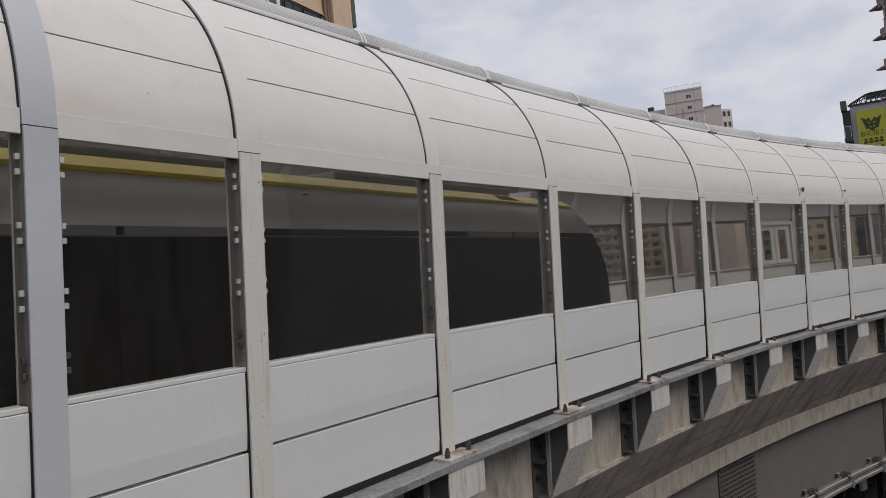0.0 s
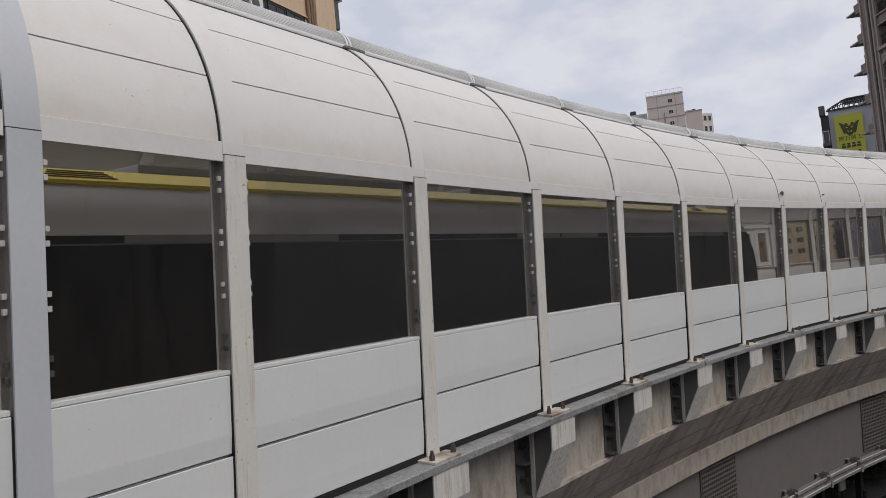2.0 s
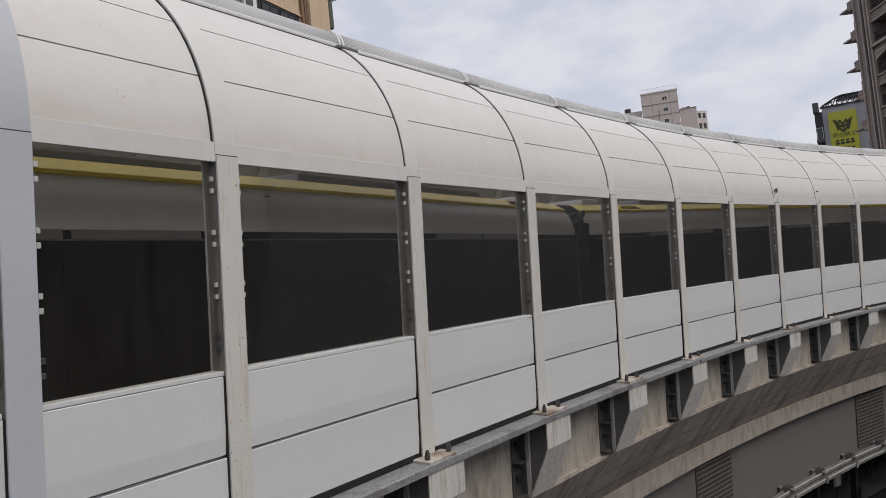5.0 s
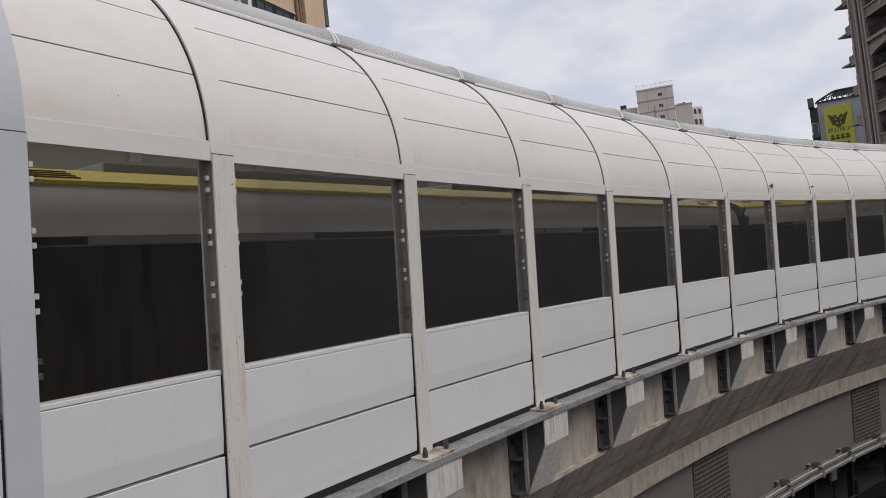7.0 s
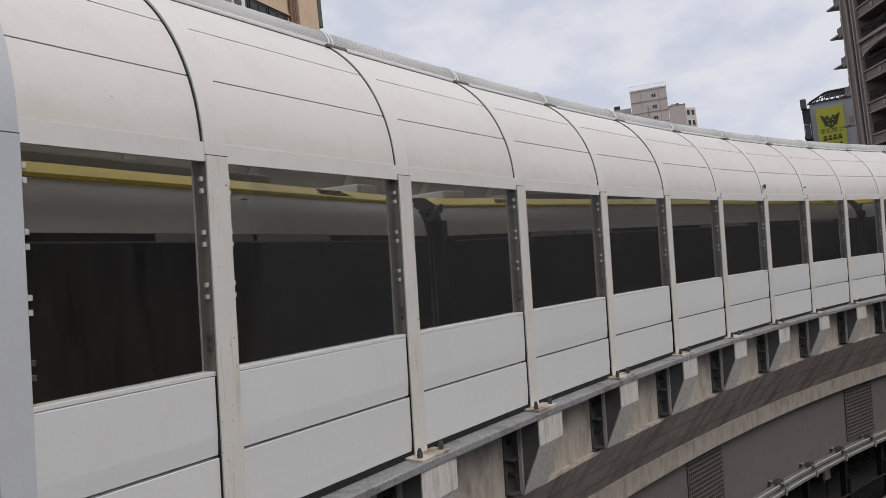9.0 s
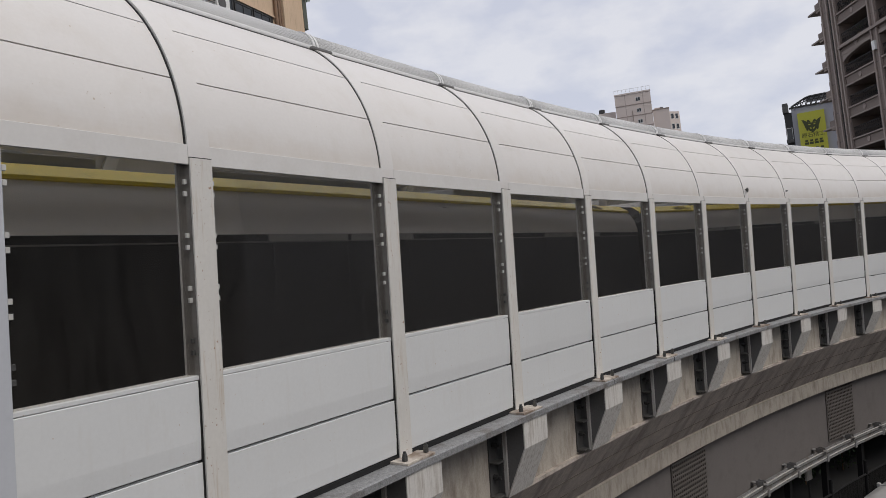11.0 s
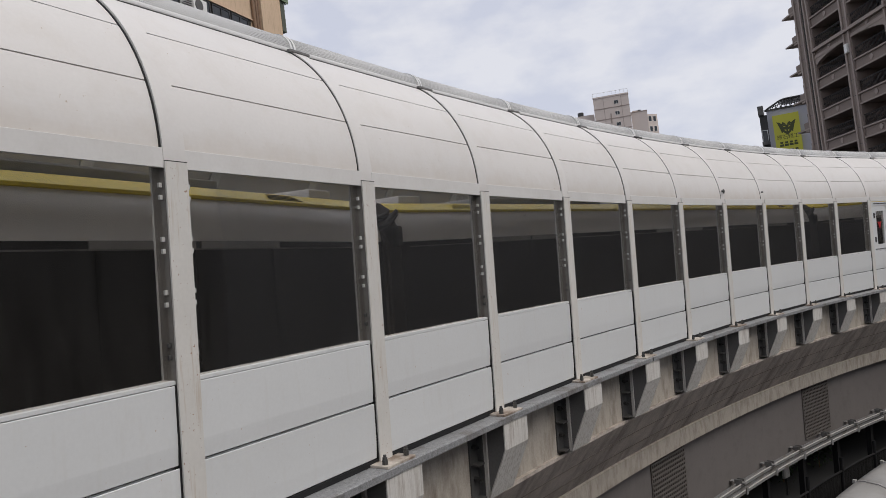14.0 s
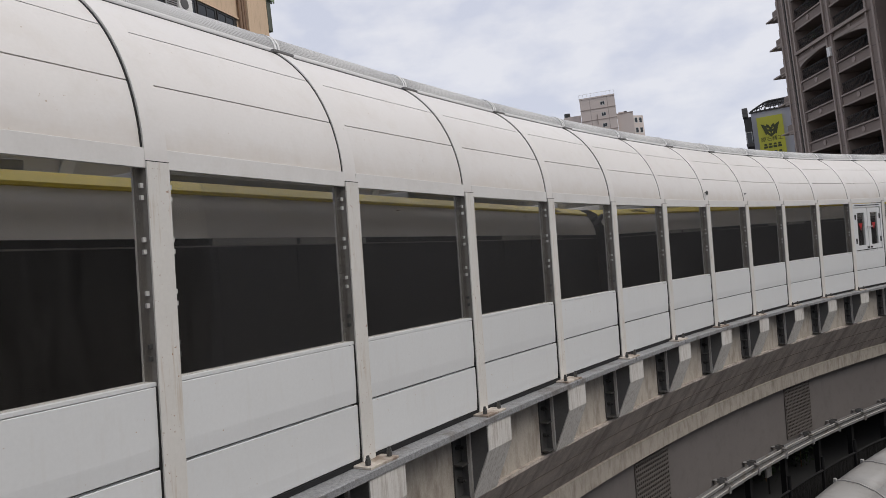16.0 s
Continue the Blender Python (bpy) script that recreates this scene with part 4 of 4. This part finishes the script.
# tan house beside the line, its front along the track
house = empty("tan_house", "tan stucco house with dark ribbon windows and air units", "house", m=facing(Vector((-14.6, 19.4, 0)), Vector((-7.9, 37.1, 0))))
HL = math.hypot(6.7, 17.7)
part("wall", boxed(0, HL, 0, 9, 0, 33), M_TAN, house)
for f in range(4):
    zt = 22.75 - 3.3 * (f - 2)
    if zt > 32:
        continue
    part("dark_band", boxed(1.0, HL - 2.45, -0.02, 0.1, zt - 1.7, zt), M_VOID, house)
    for k in range(11):
        x0 = 1.1 + (HL - 3.7) * k / 11
        w = window(house, x0, x0 + (HL - 3.7) / 11 - 0.12, -0.03, zt - 1.62, zt - 0.06, M_DARK, -1, 1, 0.05)
    part("band_sill", boxed(0.9, HL - 2.3, -0.14, 0.0, zt - 1.86, zt - 1.7), M_TAN, house)
    part("hood", boxed(0.9, HL - 2.3, -0.10, 0.0, zt, zt + 0.08), M_TAN, house)
part("corner_pilaster", boxed(HL - 1.7, HL + 0.02, -0.22, 0.0, 0, 33), M_TAN, house)
for x, r in ((HL - 2.25, 0.09), (HL - 2.0, 0.07), (HL - 1.82, 0.05)):
    part("drain_pipe", rod(bmesh.new(), (x, -0.12, 0.1), (x, -0.12, 33), r, 10), M_BROWN, house)
part("roof_slab", boxed(-0.2, HL + 0.2, -0.3, 9.2, 33, 33.4), M_TAN, house)
for z in (23.55, 27.0):
    can = part("window_cage", boxed(HL + 0.02, HL + 0.6, -0.35, 1.5, z + 1.0, z + 2.2), M_GREEN, house, "green corrugated window cage")
    bm = bmesh.new()
    for j in range(14):
        y = -0.35 + 1.85 * j / 13
        box(bm, HL + 0.6, HL + 0.63, y, y + 0.09, z + 0.9, z + 2.2)
    for j in range(6):
        x = HL + 0.03 + 0.55 * j / 6
        box(bm, x, x + 0.07, -0.38, -0.35, z + 0.9, z + 2.2)
    part("corrugation", bm, M_GREEN, can)
    part("cage_floor", boxed(HL + 0.02, HL + 0.36, -0.25, 1.4, z - 0.7, z + 0.9), M_CAGE, can, "dark green lower cage")
for x in (HL - 7.0, HL - 10.4):
    unit = tagged(empty("air_conditioner", "white wall-mounted air conditioner unit", "air conditioner", "air conditioners"))
    unit.parent = None
    unit.matrix_basis = house.matrix_basis @ pose(x, -0.45, 21.55)
    part("casing", boxed(-0.42, 0.42, -0.30, 0.42, 0.0, 0.62, 0.02), M_WHITE, unit)
    part("fan_grille", rod(bmesh.new(), (-0.10, -0.30, 0.31), (-0.10, -0.33, 0.31), 0.24, 20), M_REVEAL, unit)
    bm = bmesh.new()
    for j in range(6):
        box(bm, -0.40 + 0.0, -0.43, -0.2, 0.3, 0.08 + 0.08 * j, 0.11 + 0.08 * j)
    part("side_louvre", bm, M_REVEAL, unit)

# stone-clad apartment tower with recessed balconies; its front looks towards the line
TX, TY0, TY1 = 34.75, 67.6, 46.0
tower = empty("stone_tower", "dark pinkish stone apartment tower with recessed balconies", "tower", m=Matrix.Translation((TX, TY0, 0)) @ pose(0, 0, 0, 0, 0, -90))
# local x runs along the front (towards -y of the world), local y into the house is +x of the world
DEEP = 2.5
FL, ZF = 2.85, 17.45
OPEN = 1.87
cols = [(1.15, 5.95), (7.2, 11.85)]
lo, hi = -5, 8
TOPZ = ZF + FL * (hi + 1)
part("core", boxed(-1.6, 21.6, DEEP, 16, 0, TOPZ), M_STONE, tower)
part("side_wall", boxed(-0.15, 0.1, 0.06, DEEP, 0, TOPZ), M_STONE, tower)
for x0, x1 in ((-1.6, -0.15), (0.1, 1.15), (5.95, 7.2), (11.85, 13.25)):
    part("pilaster", boxed(x0, x1, -0.05, DEEP, 0, TOPZ), M_STONE, tower)
    part("pilaster_trim", boxed(x0 + 0.12, x0 + 0.34, -0.16, -0.05, 0, TOPZ), M_STONE2, tower)
    part("pilaster_trim", boxed(x1 - 0.34, x1 - 0.12, -0.16, -0.05, 0, TOPZ), M_STONE2, tower)
    bm = bmesh.new()
    for j in range(28):
        box(bm, x0 - 0.004, x1 + 0.004, -0.056, -0.05, 4 + j * 1.35, 4.03 + j * 1.35)
    part("stone_joint", bm, M_DARK, tower)["kind"] = "stuff"
# filled near black in place of the deep shade between the pilasters
part("shade_recess", boxed(13.25, 15.2, 1.2, DEEP, 0, TOPZ), M_VOID, tower)
part("end_pilaster", boxed(15.2, 21.6, -0.05, DEEP, 0, TOPZ), M_STONE, tower)
part("gutter", boxed(-0.10, 0.06, -0.12, 0.05, 0, TOPZ), M_VOID, tower, "dark vertical groove pipe")
for f in range(lo, hi + 1):
    z = ZF + FL * f
    for x0, x1 in cols:
        bal = part("balcony", boxed(x0, x1, 0.02, DEEP, z - 0.98, z), M_STONE, tower, "stone balcony front")
        part("rim", boxed(x0 - 0.05, x1 + 0.05, -0.14, 0.02, z - 0.12, z), M_STONE2, bal)
        part("foot_rim", boxed(x0 - 0.05, x1 + 0.05, -0.10, 0.02, z - 0.98, z - 0.86), M_STONE2, bal)
        xm = (x0 + x1) / 2
        bm = bmesh.new()
        bmesh.ops.create_circle(bm, cap_ends=True, segments=16, radius=0.24, matrix=Matrix.Translation((xm, -0.04, z - 0.45)) @ Matrix.Rotation(math.pi / 2, 4, "X"))
        r = bmesh.ops.extrude_face_region(bm, geom=bm.faces[:])
        bmesh.ops.translate(bm, vec=(0, 0.06, 0), verts=[v for v in r["geom"] if isinstance(v, bmesh.types.BMVert)])
        part("medallion", bm, M_STONE2, bal)
        bm = bmesh.new()
        box(bm, x0, x1, 0.10, 0.14, z + 0.95, z + 1.0)
        box(bm, x0, x1, 0.10, 0.14, z + 0.06, z + 0.1)
        n = int((x1 - x0) / 0.16)
        for j in range(n):
            x = x0 + (x1 - x0) * (j + 0.5) / n
            box(bm, x - 0.014, x + 0.014, 0.11, 0.13, z + 0.1, z + 0.95)
            rod(bm, (x, 0.12, z + 0.66), (x + (0.07 if j % 2 else -0.07), 0.12, z + 0.94), 0.010, 4)
            rod(bm, (x, 0.12, z + 0.66), (x + (0.07 if j % 2 else -0.07), 0.12, z + 0.38), 0.010, 4)
        part("railing", bm, M_IRON, bal, "black iron railing")
        # black sheet before the stone core: balcony shade as colour
        part("balcony_back", boxed(x0, x1, DEEP - 0.02, DEEP - 0.005, z, z + OPEN), M_VOID, bal, "balcony back wall blackened for shade")
        part("back_window", boxed(x0 + 0.4, x1 - 0.4, DEEP - 0.05, DEEP - 0.02, z + 0.1, z + 1.7), M_WINGLASS, bal)
# the arch over both columns
for f in (2,):
    z = ZF + FL * f + OPEN
    n = 22
    for x0, x1 in cols:
        bm = bmesh.new()
        a, b = 1.15, 11.85
        top, bot = [], []
        for i in range(n + 1):
            x = x0 + (x1 - x0) * i / n
            u = (x - a) / (b - a) * 2 - 1
            top.append((x, z + 0.30))
            bot.append((x, z - 0.75 + 0.78 * math.sqrt(max(0.0, 1 - u * u * 0.98))))
        out = top + bot[::-1]
        fa = [bm.verts.new((x, -0.05, zz)) for x, zz in out]
        fb = [bm.verts.new((x, 0.35, zz)) for x, zz in out]
        bm.faces.new(fa)
        bm.faces.new(fb[::-1])
        for i in range(len(out)):
            j = (i + 1) % len(out)
            bm.faces.new((fa[i], fb[i], fb[j], fa[j]))
        part("arch", bm, M_STONE2, tower)
part("cornice", boxed(0.9, 12.4, -0.28, 0.0, ZF + FL * 3 - 0.34, ZF + FL * 3 - 0.12), M_STONE2, tower)
lamp_box = part("meter_box", boxed(6.32, 6.78, -0.30, -0.05, ZF + FL * 2 + 0.75, ZF + FL * 2 + 1.5), M_WHITE, tower, "white box on the pilaster")
# potted plants on some balconies
rnd = random.Random(5)
for f in range(0, 6):
    for x0, x1 in cols:
        if rnd.random() < 0.55:
            px = x0 + 0.5 + rnd.random() * (x1 - x0 - 1.0)
            pot = empty("potted_plant", "leafy dark green plant in a clay pot", "plant", "balcony plants", tower.matrix_basis @ pose(px, 0.5, ZF + FL * f))
            bm = bmesh.new()
            bmesh.ops.create_cone(bm, cap_ends=True, segments=12, radius1=0.16, radius2=0.22, depth=0.4, matrix=Matrix.Translation((0, 0, 0.2)))
            part("pot", bm, M_BROWN, pot)
            bm = bmesh.new()
            for j in range(70):
                c = Vector((rnd.gauss(0, 0.28), rnd.gauss(0, 0.2), 0.75 + rnd.gauss(0, 0.25)))
                d1 = Vector((rnd.uniform(-1, 1), rnd.uniform(-1, 1), rnd.uniform(-1, 1))).normalized() * 0.09
                d2 = Vector((rnd.uniform(-1, 1), rnd.uniform(-1, 1), rnd.uniform(-1, 1))).normalized() * 0.05
                bm.faces.new([bm.verts.new(c + v) for v in (d1, d2, -d1, -d2)])
            part("foliage", bm, M_LEAF, pot)["kind"] = "stuff"
# bay windows stepping out on the far flank
for f in range(-4, 5):
    z = 27.93 + 2.87 * f
    bw = part("bay_window", boxed(-3.75, -1.6, 0.5, 3.4, z, z + 0.62), M_STONE, tower)
    part("bay_upper", boxed(-3.0, -1.6, 0.55, 3.4, z + 0.62, z + 1.42), M_STONE, bw)
    bm = box(bmesh.new(), -4.9, -1.6, 0.3, 3.6, z - 0.14, z - 0.003)
    part("slab", box(bm, -3.3, -1.6, 0.36, 3.5, z - 0.34, z - 0.14), M_STONE2, bw)
    part("bay_pane", boxed(-1.80, -1.6, 0.7, 3.2, z + 1.42, z + 2.50), M_WINGLASS, bw)

# house with the yellow sign
SD = 100.0
pl, pr = place(24.0, SD), place(27.2, SD)
shop = empty("sign_house", "pale blue-grey tiled house with steel roof frame and sign", "house", m=facing(pl, pr))
SL = (pr - pl).length
part("wall", boxed(0, SL, 0, 12, 0, 25.15), M_BLUETILE, shop)
part("side_block", boxed(-0.9, 0.0, 1.0, 12, 0, 24.9), M_DARK, shop)
part("parapet", boxed(-0.2, SL, -0.1, 0.2, 25.152, 25.35), M_DARK, shop)
for k in range(4):
    window(shop, -0.85, -0.15, 1.0, 10 + 3.4 * k + 1.2, 10 + 3.4 * k + 2.8, M_WHITE, -1, 0)
    part("cage", boxed(-0.95, -0.1, 0.55, 1.0, 10 + 3.4 * k + 0.9, 10 + 3.4 * k + 1.3), M_REVEAL, shop)
bm = bmesh.new()
for k in range(9):
    x, h = 0.55 * k, min(1.0, k / 3.5)
    rod(bm, (x, 0.4, 25.2), (x, 0.4, 25.45 + 0.95 * h), 0.06, 6)
    if k < 8:
        h2 = min(1.0, (k + 1) / 3.5)
        rod(bm, (x, 0.4, 25.45 + 0.95 * h), (x + 0.55, 0.4, 25.45 + 0.95 * h2), 0.11, 6)
        rod(bm, (x, 0.4, 25.25), (x + 0.55, 0.4, 25.45 + 0.95 * h2), 0.05, 6)
        rod(bm, (x, 0.4, 25.45 + 0.5 * h), (x + 0.55, 0.4, 25.45 + 0.5 * h2), 0.05, 6)
part("roof_frame", bm, M_DARK, shop, "dark steel roof frame")
prism_bm = prism(bmesh.new(), [(0.6, 26.25), (8, 26.9), (8, 27.0), (0.6, 26.35)], 1.7, SL)
part("roof_sheet", prism_bm, M_REVEAL, shop)
tank = part("roof_tank", boxed(-1.0, -0.35, 0.6, 2.2, 24.9, 26.1, 0.04), M_REVEAL, shop)
sx0, sx1 = 0.58, 3.55
sign = tagged(empty("shop_sign", "tall yellow-green shop sign with dark print", "sign"))
sign.matrix_basis = shop.matrix_basis.copy()
part("board", boxed(sx0, sx1, -0.35, -0.02, 16.0, 24.4), M_SIGN, sign)
cx = (sx0 + sx1) / 2


def plate(name, points, y, paint, parent, label=""):
    """A thin plate with the outline given in (x, z) from the emblem's middle."""
    pb = bmesh.new()
    vs = [pb.verts.new((cx + u, y, 22.75 + v)) for u, v in points]
    r = bmesh.ops.extrude_face_region(pb, geom=[pb.faces.new(vs)])
    bmesh.ops.translate(pb, vec=(0, 0.006, 0), verts=[v for v in r["geom"] if isinstance(v, bmesh.types.BMVert)])
    return part(name, pb, paint, parent, label)


emblem = plate("emblem", [(-0.62, 0.28), (0.62, 0.28), (0.60, -0.25), (0.36, -0.68), (0.0, -0.98), (-0.36, -0.68), (-0.60, -0.25)], -0.360, M_INK, sign, "dark emblem shape")
for sgn in (-1, 1):
    for k in range(5):
        base, tip = 0.30 - 0.22 * k, 0.78 - 0.26 * k
        plate("emblem_leaf", [(sgn * 0.45, base + 0.10), (sgn * (0.80 - 0.03 * k), tip - 0.10), (sgn * (1.10 - 0.10 * k), tip), (sgn * (0.86 - 0.05 * k), base - 0.02), (sgn * 0.50, base - 0.12)], -0.366 - 0.004 * k, M_INK, emblem)
    plate("emblem_crest", [(sgn * 0.05, 0.30), (sgn * 0.22, 0.58), (sgn * 0.42, 0.66), (sgn * 0.58, 0.30)], -0.368, M_INK, emblem)
    plate("emblem_inlay", [(sgn * 0.14, 0.08), (sgn * 0.40, 0.16), (sgn * 0.38, 0.04), (sgn * 0.20, -0.02)], -0.372, M_SIGN, emblem, "yellow inlay")
    plate("emblem_inlay", [(sgn * 0.12, -0.34), (sgn * 0.28, -0.28), (sgn * 0.22, -0.46), (sgn * 0.07, -0.58)], -0.372, M_SIGN, emblem, "yellow inlay")
words = bpy.data.curves.new("words", "FONT")
words.body, words.size, words.extrude, words.align_x = "原石精工", 0.64, 0.004, "CENTER"
holder = bpy.data.objects.new("words", words)
scene.collection.objects.link(holder)
bpy.context.view_layer.update()
lettering = new("lettering", bpy.data.meshes.new_from_object(holder))
bpy.data.objects.remove(holder)
lettering.data.materials.append(M_INK)
lettering.parent = sign
lettering.matrix_basis = pose(cx, -0.357, 21.32, 90, 0, 0)
tagged(lettering, "dark printed characters")
for row, zz in ((0, 20.35), (1, 19.4), (2, 18.4)):
    for k in range(4):
        x = sx0 + 0.42 + (sx1 - sx0 - 0.84) * (k + 0.5) / 4
        part("character_bar", box(box(bmesh.new(), x - 0.22, x + 0.22, -0.37, -0.352, zz + 0.05, zz + 0.32), x - 0.16, x + 0.16, -0.37, -0.352, zz + 0.38, zz + 0.62), M_INK, sign)

# far tower
FD = 220.0
a, b = place(11.93, FD), place(14.6, FD)
far = empty("far_tower", "beige tiled apartment tower behind the line", "tower", m=facing(a, b))
FW = (b - a).length
TOPF = 9 + 0.2185 * FD
part("wall", boxed(0, FW, 0, 10, 0, TOPF), M_TOWER, far)
part("parapet", boxed(-0.1, FW + 0.1, -0.15, 0.2, TOPF, TOPF + 0.4), M_TOWER, far)
bm = bmesh.new()
for k in range(10):
    rod(bm, (FW * k / 9, 0.1, TOPF), (FW * k / 9, 0.1, TOPF + 1.6), 0.05, 6)
rod(bm, (0, 0.1, TOPF + 1.6), (FW, 0.1, TOPF + 1.6), 0.05, 6)
part("roof_railing", bm, M_WHITE, far)
for k in range(6):
    part("storey_band", boxed(-0.04, FW + 0.04, -0.08, 0.05, TOPF - 3.4 - 3.3 * k, TOPF - 3.15 - 3.3 * k), M_STONE2, far)
    window(far, FW * 0.58, FW * 0.58 + 1.3, -0.02, TOPF - 2.4 - 3.3 * k, TOPF - 1.3 - 3.3 * k, M_WHITE, -1, 1)
for x in (0.28, 0.78):
    part("wall_joint", boxed(FW * x, FW * x + 0.12, -0.04, 0.02, 0, TOPF), M_STONE2, far)
part("wall_pipe", boxed(FW * 0.44, FW * 0.47, -0.15, 0, TOPF - 8, TOPF - 5), M_STONE2, far)
c2 = place(15.8, FD)
wing = empty("far_wing", "beige tiled lower wing of the apartment tower", "building", m=facing(place(14.62, FD), c2))
WW = (c2 - place(14.62, FD)).length
TW = 9 + 0.192 * FD
part("wall", boxed(0, WW, 1, 14, 0, TW), M_TOWER, wing)
side = part("side_wall", prism(bmesh.new(), [(0, 0), (0, TW - 1.0), (0.3, TW - 1.0), (0.3, 0)], 0, 3.6), M_TOWER, wing)
side.matrix_basis = pose(WW, 1, 0, 0, 0, 40)
for k in range(5):
    for j in range(2):
        w = window(wing, 0, 1.1, -0.02, 0, 1.6, M_WHITE, -1, 0)
        w.matrix_basis = pose(WW, 1, 0, 0, 0, 40) @ pose(0.35 + 1.6 * j, 0, TW - 3.2 - 3.0 * k)
part("roof_cap", boxed(-0.1, WW + 0.1, 0.9, 14, TW, TW + 0.3), M_STONE2, wing)
part("roof_tank", rod(bmesh.new(), (WW * 0.55, 3, TW), (WW * 0.55, 3, TW + 1.0), 0.45, 12), M_REVEAL, wing)
part("roof_hut", boxed(0.4, 2.2, 3, 6, TW, TW + 1.0), M_TOWER, wing)
left = empty("far_annex", "beige flat-roofed annex beside the far tower", "building", m=facing(place(10.6, FD), place(11.9, FD)))
AW = (place(11.9, FD) - place(10.6, FD)).length
part("wall", boxed(0, AW, 2, 12, 0, 9 + 0.2 * FD), M_TOWER, left)
part("roof_tank", rod(bmesh.new(), (1.0, 4, 9 + 0.2 * FD), (1.0, 4, 10.4 + 0.2 * FD), 0.9, 12), M_DARK, left)


# apartment blocks seen through the two barriers
def apartment(az0, az1, dist, top, paint, label, bands):
    p, q = place(az0, dist), place(az1, dist * 1.04)
    ap = empty("apartment_block", label, "apartment block", "apartment blocks", facing(p, q))
    w = (q - p).length
    part("wall", boxed(0, w, 0, 10, 0, top), paint, ap)
    part("roof_edge", boxed(-0.2, w + 0.2, -0.2, 10.2, top, top + 0.5), M_STONE2, ap)
    n = max(2, int(w / 3.2))
    for f in range(int((top - 1) / 3.1)):
        z = 1.2 + 3.1 * f
        if z < 5:
            continue
        for k in range(n):
            x = w * (k + 0.18) / n
            window(ap, x, x + w / n * 0.62, -0.02, z, z + 1.5, M_WHITE, -1, 1)
        if bands:
            part("balcony_band", boxed(0.2, w - 0.2, -0.9, 0.0, z - 1.0, z - 0.1), paint, ap)
    return ap


apartment(0.0, 8.5, 235.0, 30.5, M_APT, "beige rendered apartment block with white windows", True)
apartment(9.0, 15.0, 250.0, 33.0, M_APT2, "orange tiled apartment block, paled for haze, with white windows", True)
apartment(15.3, 19.0, 240.0, 28.0, M_APT, "beige rendered apartment block with white windows", True)
apartment(19.4, 24.0, 230.0, 29.0, M_APT2, "orange tiled apartment block, paled for haze, with white windows", False)
apartment(24.5, 31.0, 245.0, 30.0, M_APT, "beige rendered apartment block with white windows", False)
shed = empty("tin_shed", "pale green low shed with a pitched tin roof", "shed", m=facing(place(6, 26.5), place(20, 29)))
SW = (place(20, 29) - place(6, 26.5)).length
part("wall", boxed(0, SW, 0, 4, 0, 6.9), M_WALL, shed)
part("pitched_roof", prism(bmesh.new(), [(-0.3, 6.8), (2, 7.7), (4.3, 6.8), (4.3, 6.95), (2, 7.85), (-0.3, 6.95)], -0.3, SW + 0.3), M_GREEN, shed)

# plain unseen walls, added to darken pane reflections and block low sky
side_wall = tagged(part("unseen_wall_right", boxed(30, 30.4, -14, 42, 0, 14), M_UNSEEN), "plain grey unseen wall added on the right for the panes to reflect", "wall", kind="structure")
back = tagged(part("unseen_wall_back", boxed(-30, 30, -14.4, -14, 0, 14), M_UNSEEN), "plain grey unseen wall added behind the viewer for reflections", "wall", kind="structure")

def motions():
    for k, c in enumerate(CARS):
        rows = []
        for i in range(33):
            t = i * 0.5
            rows.append((t, car_pose(SPEED * (t - T_ZERO) + S_ZERO - PITCH * k)))
        walk(c, rows)


motions()
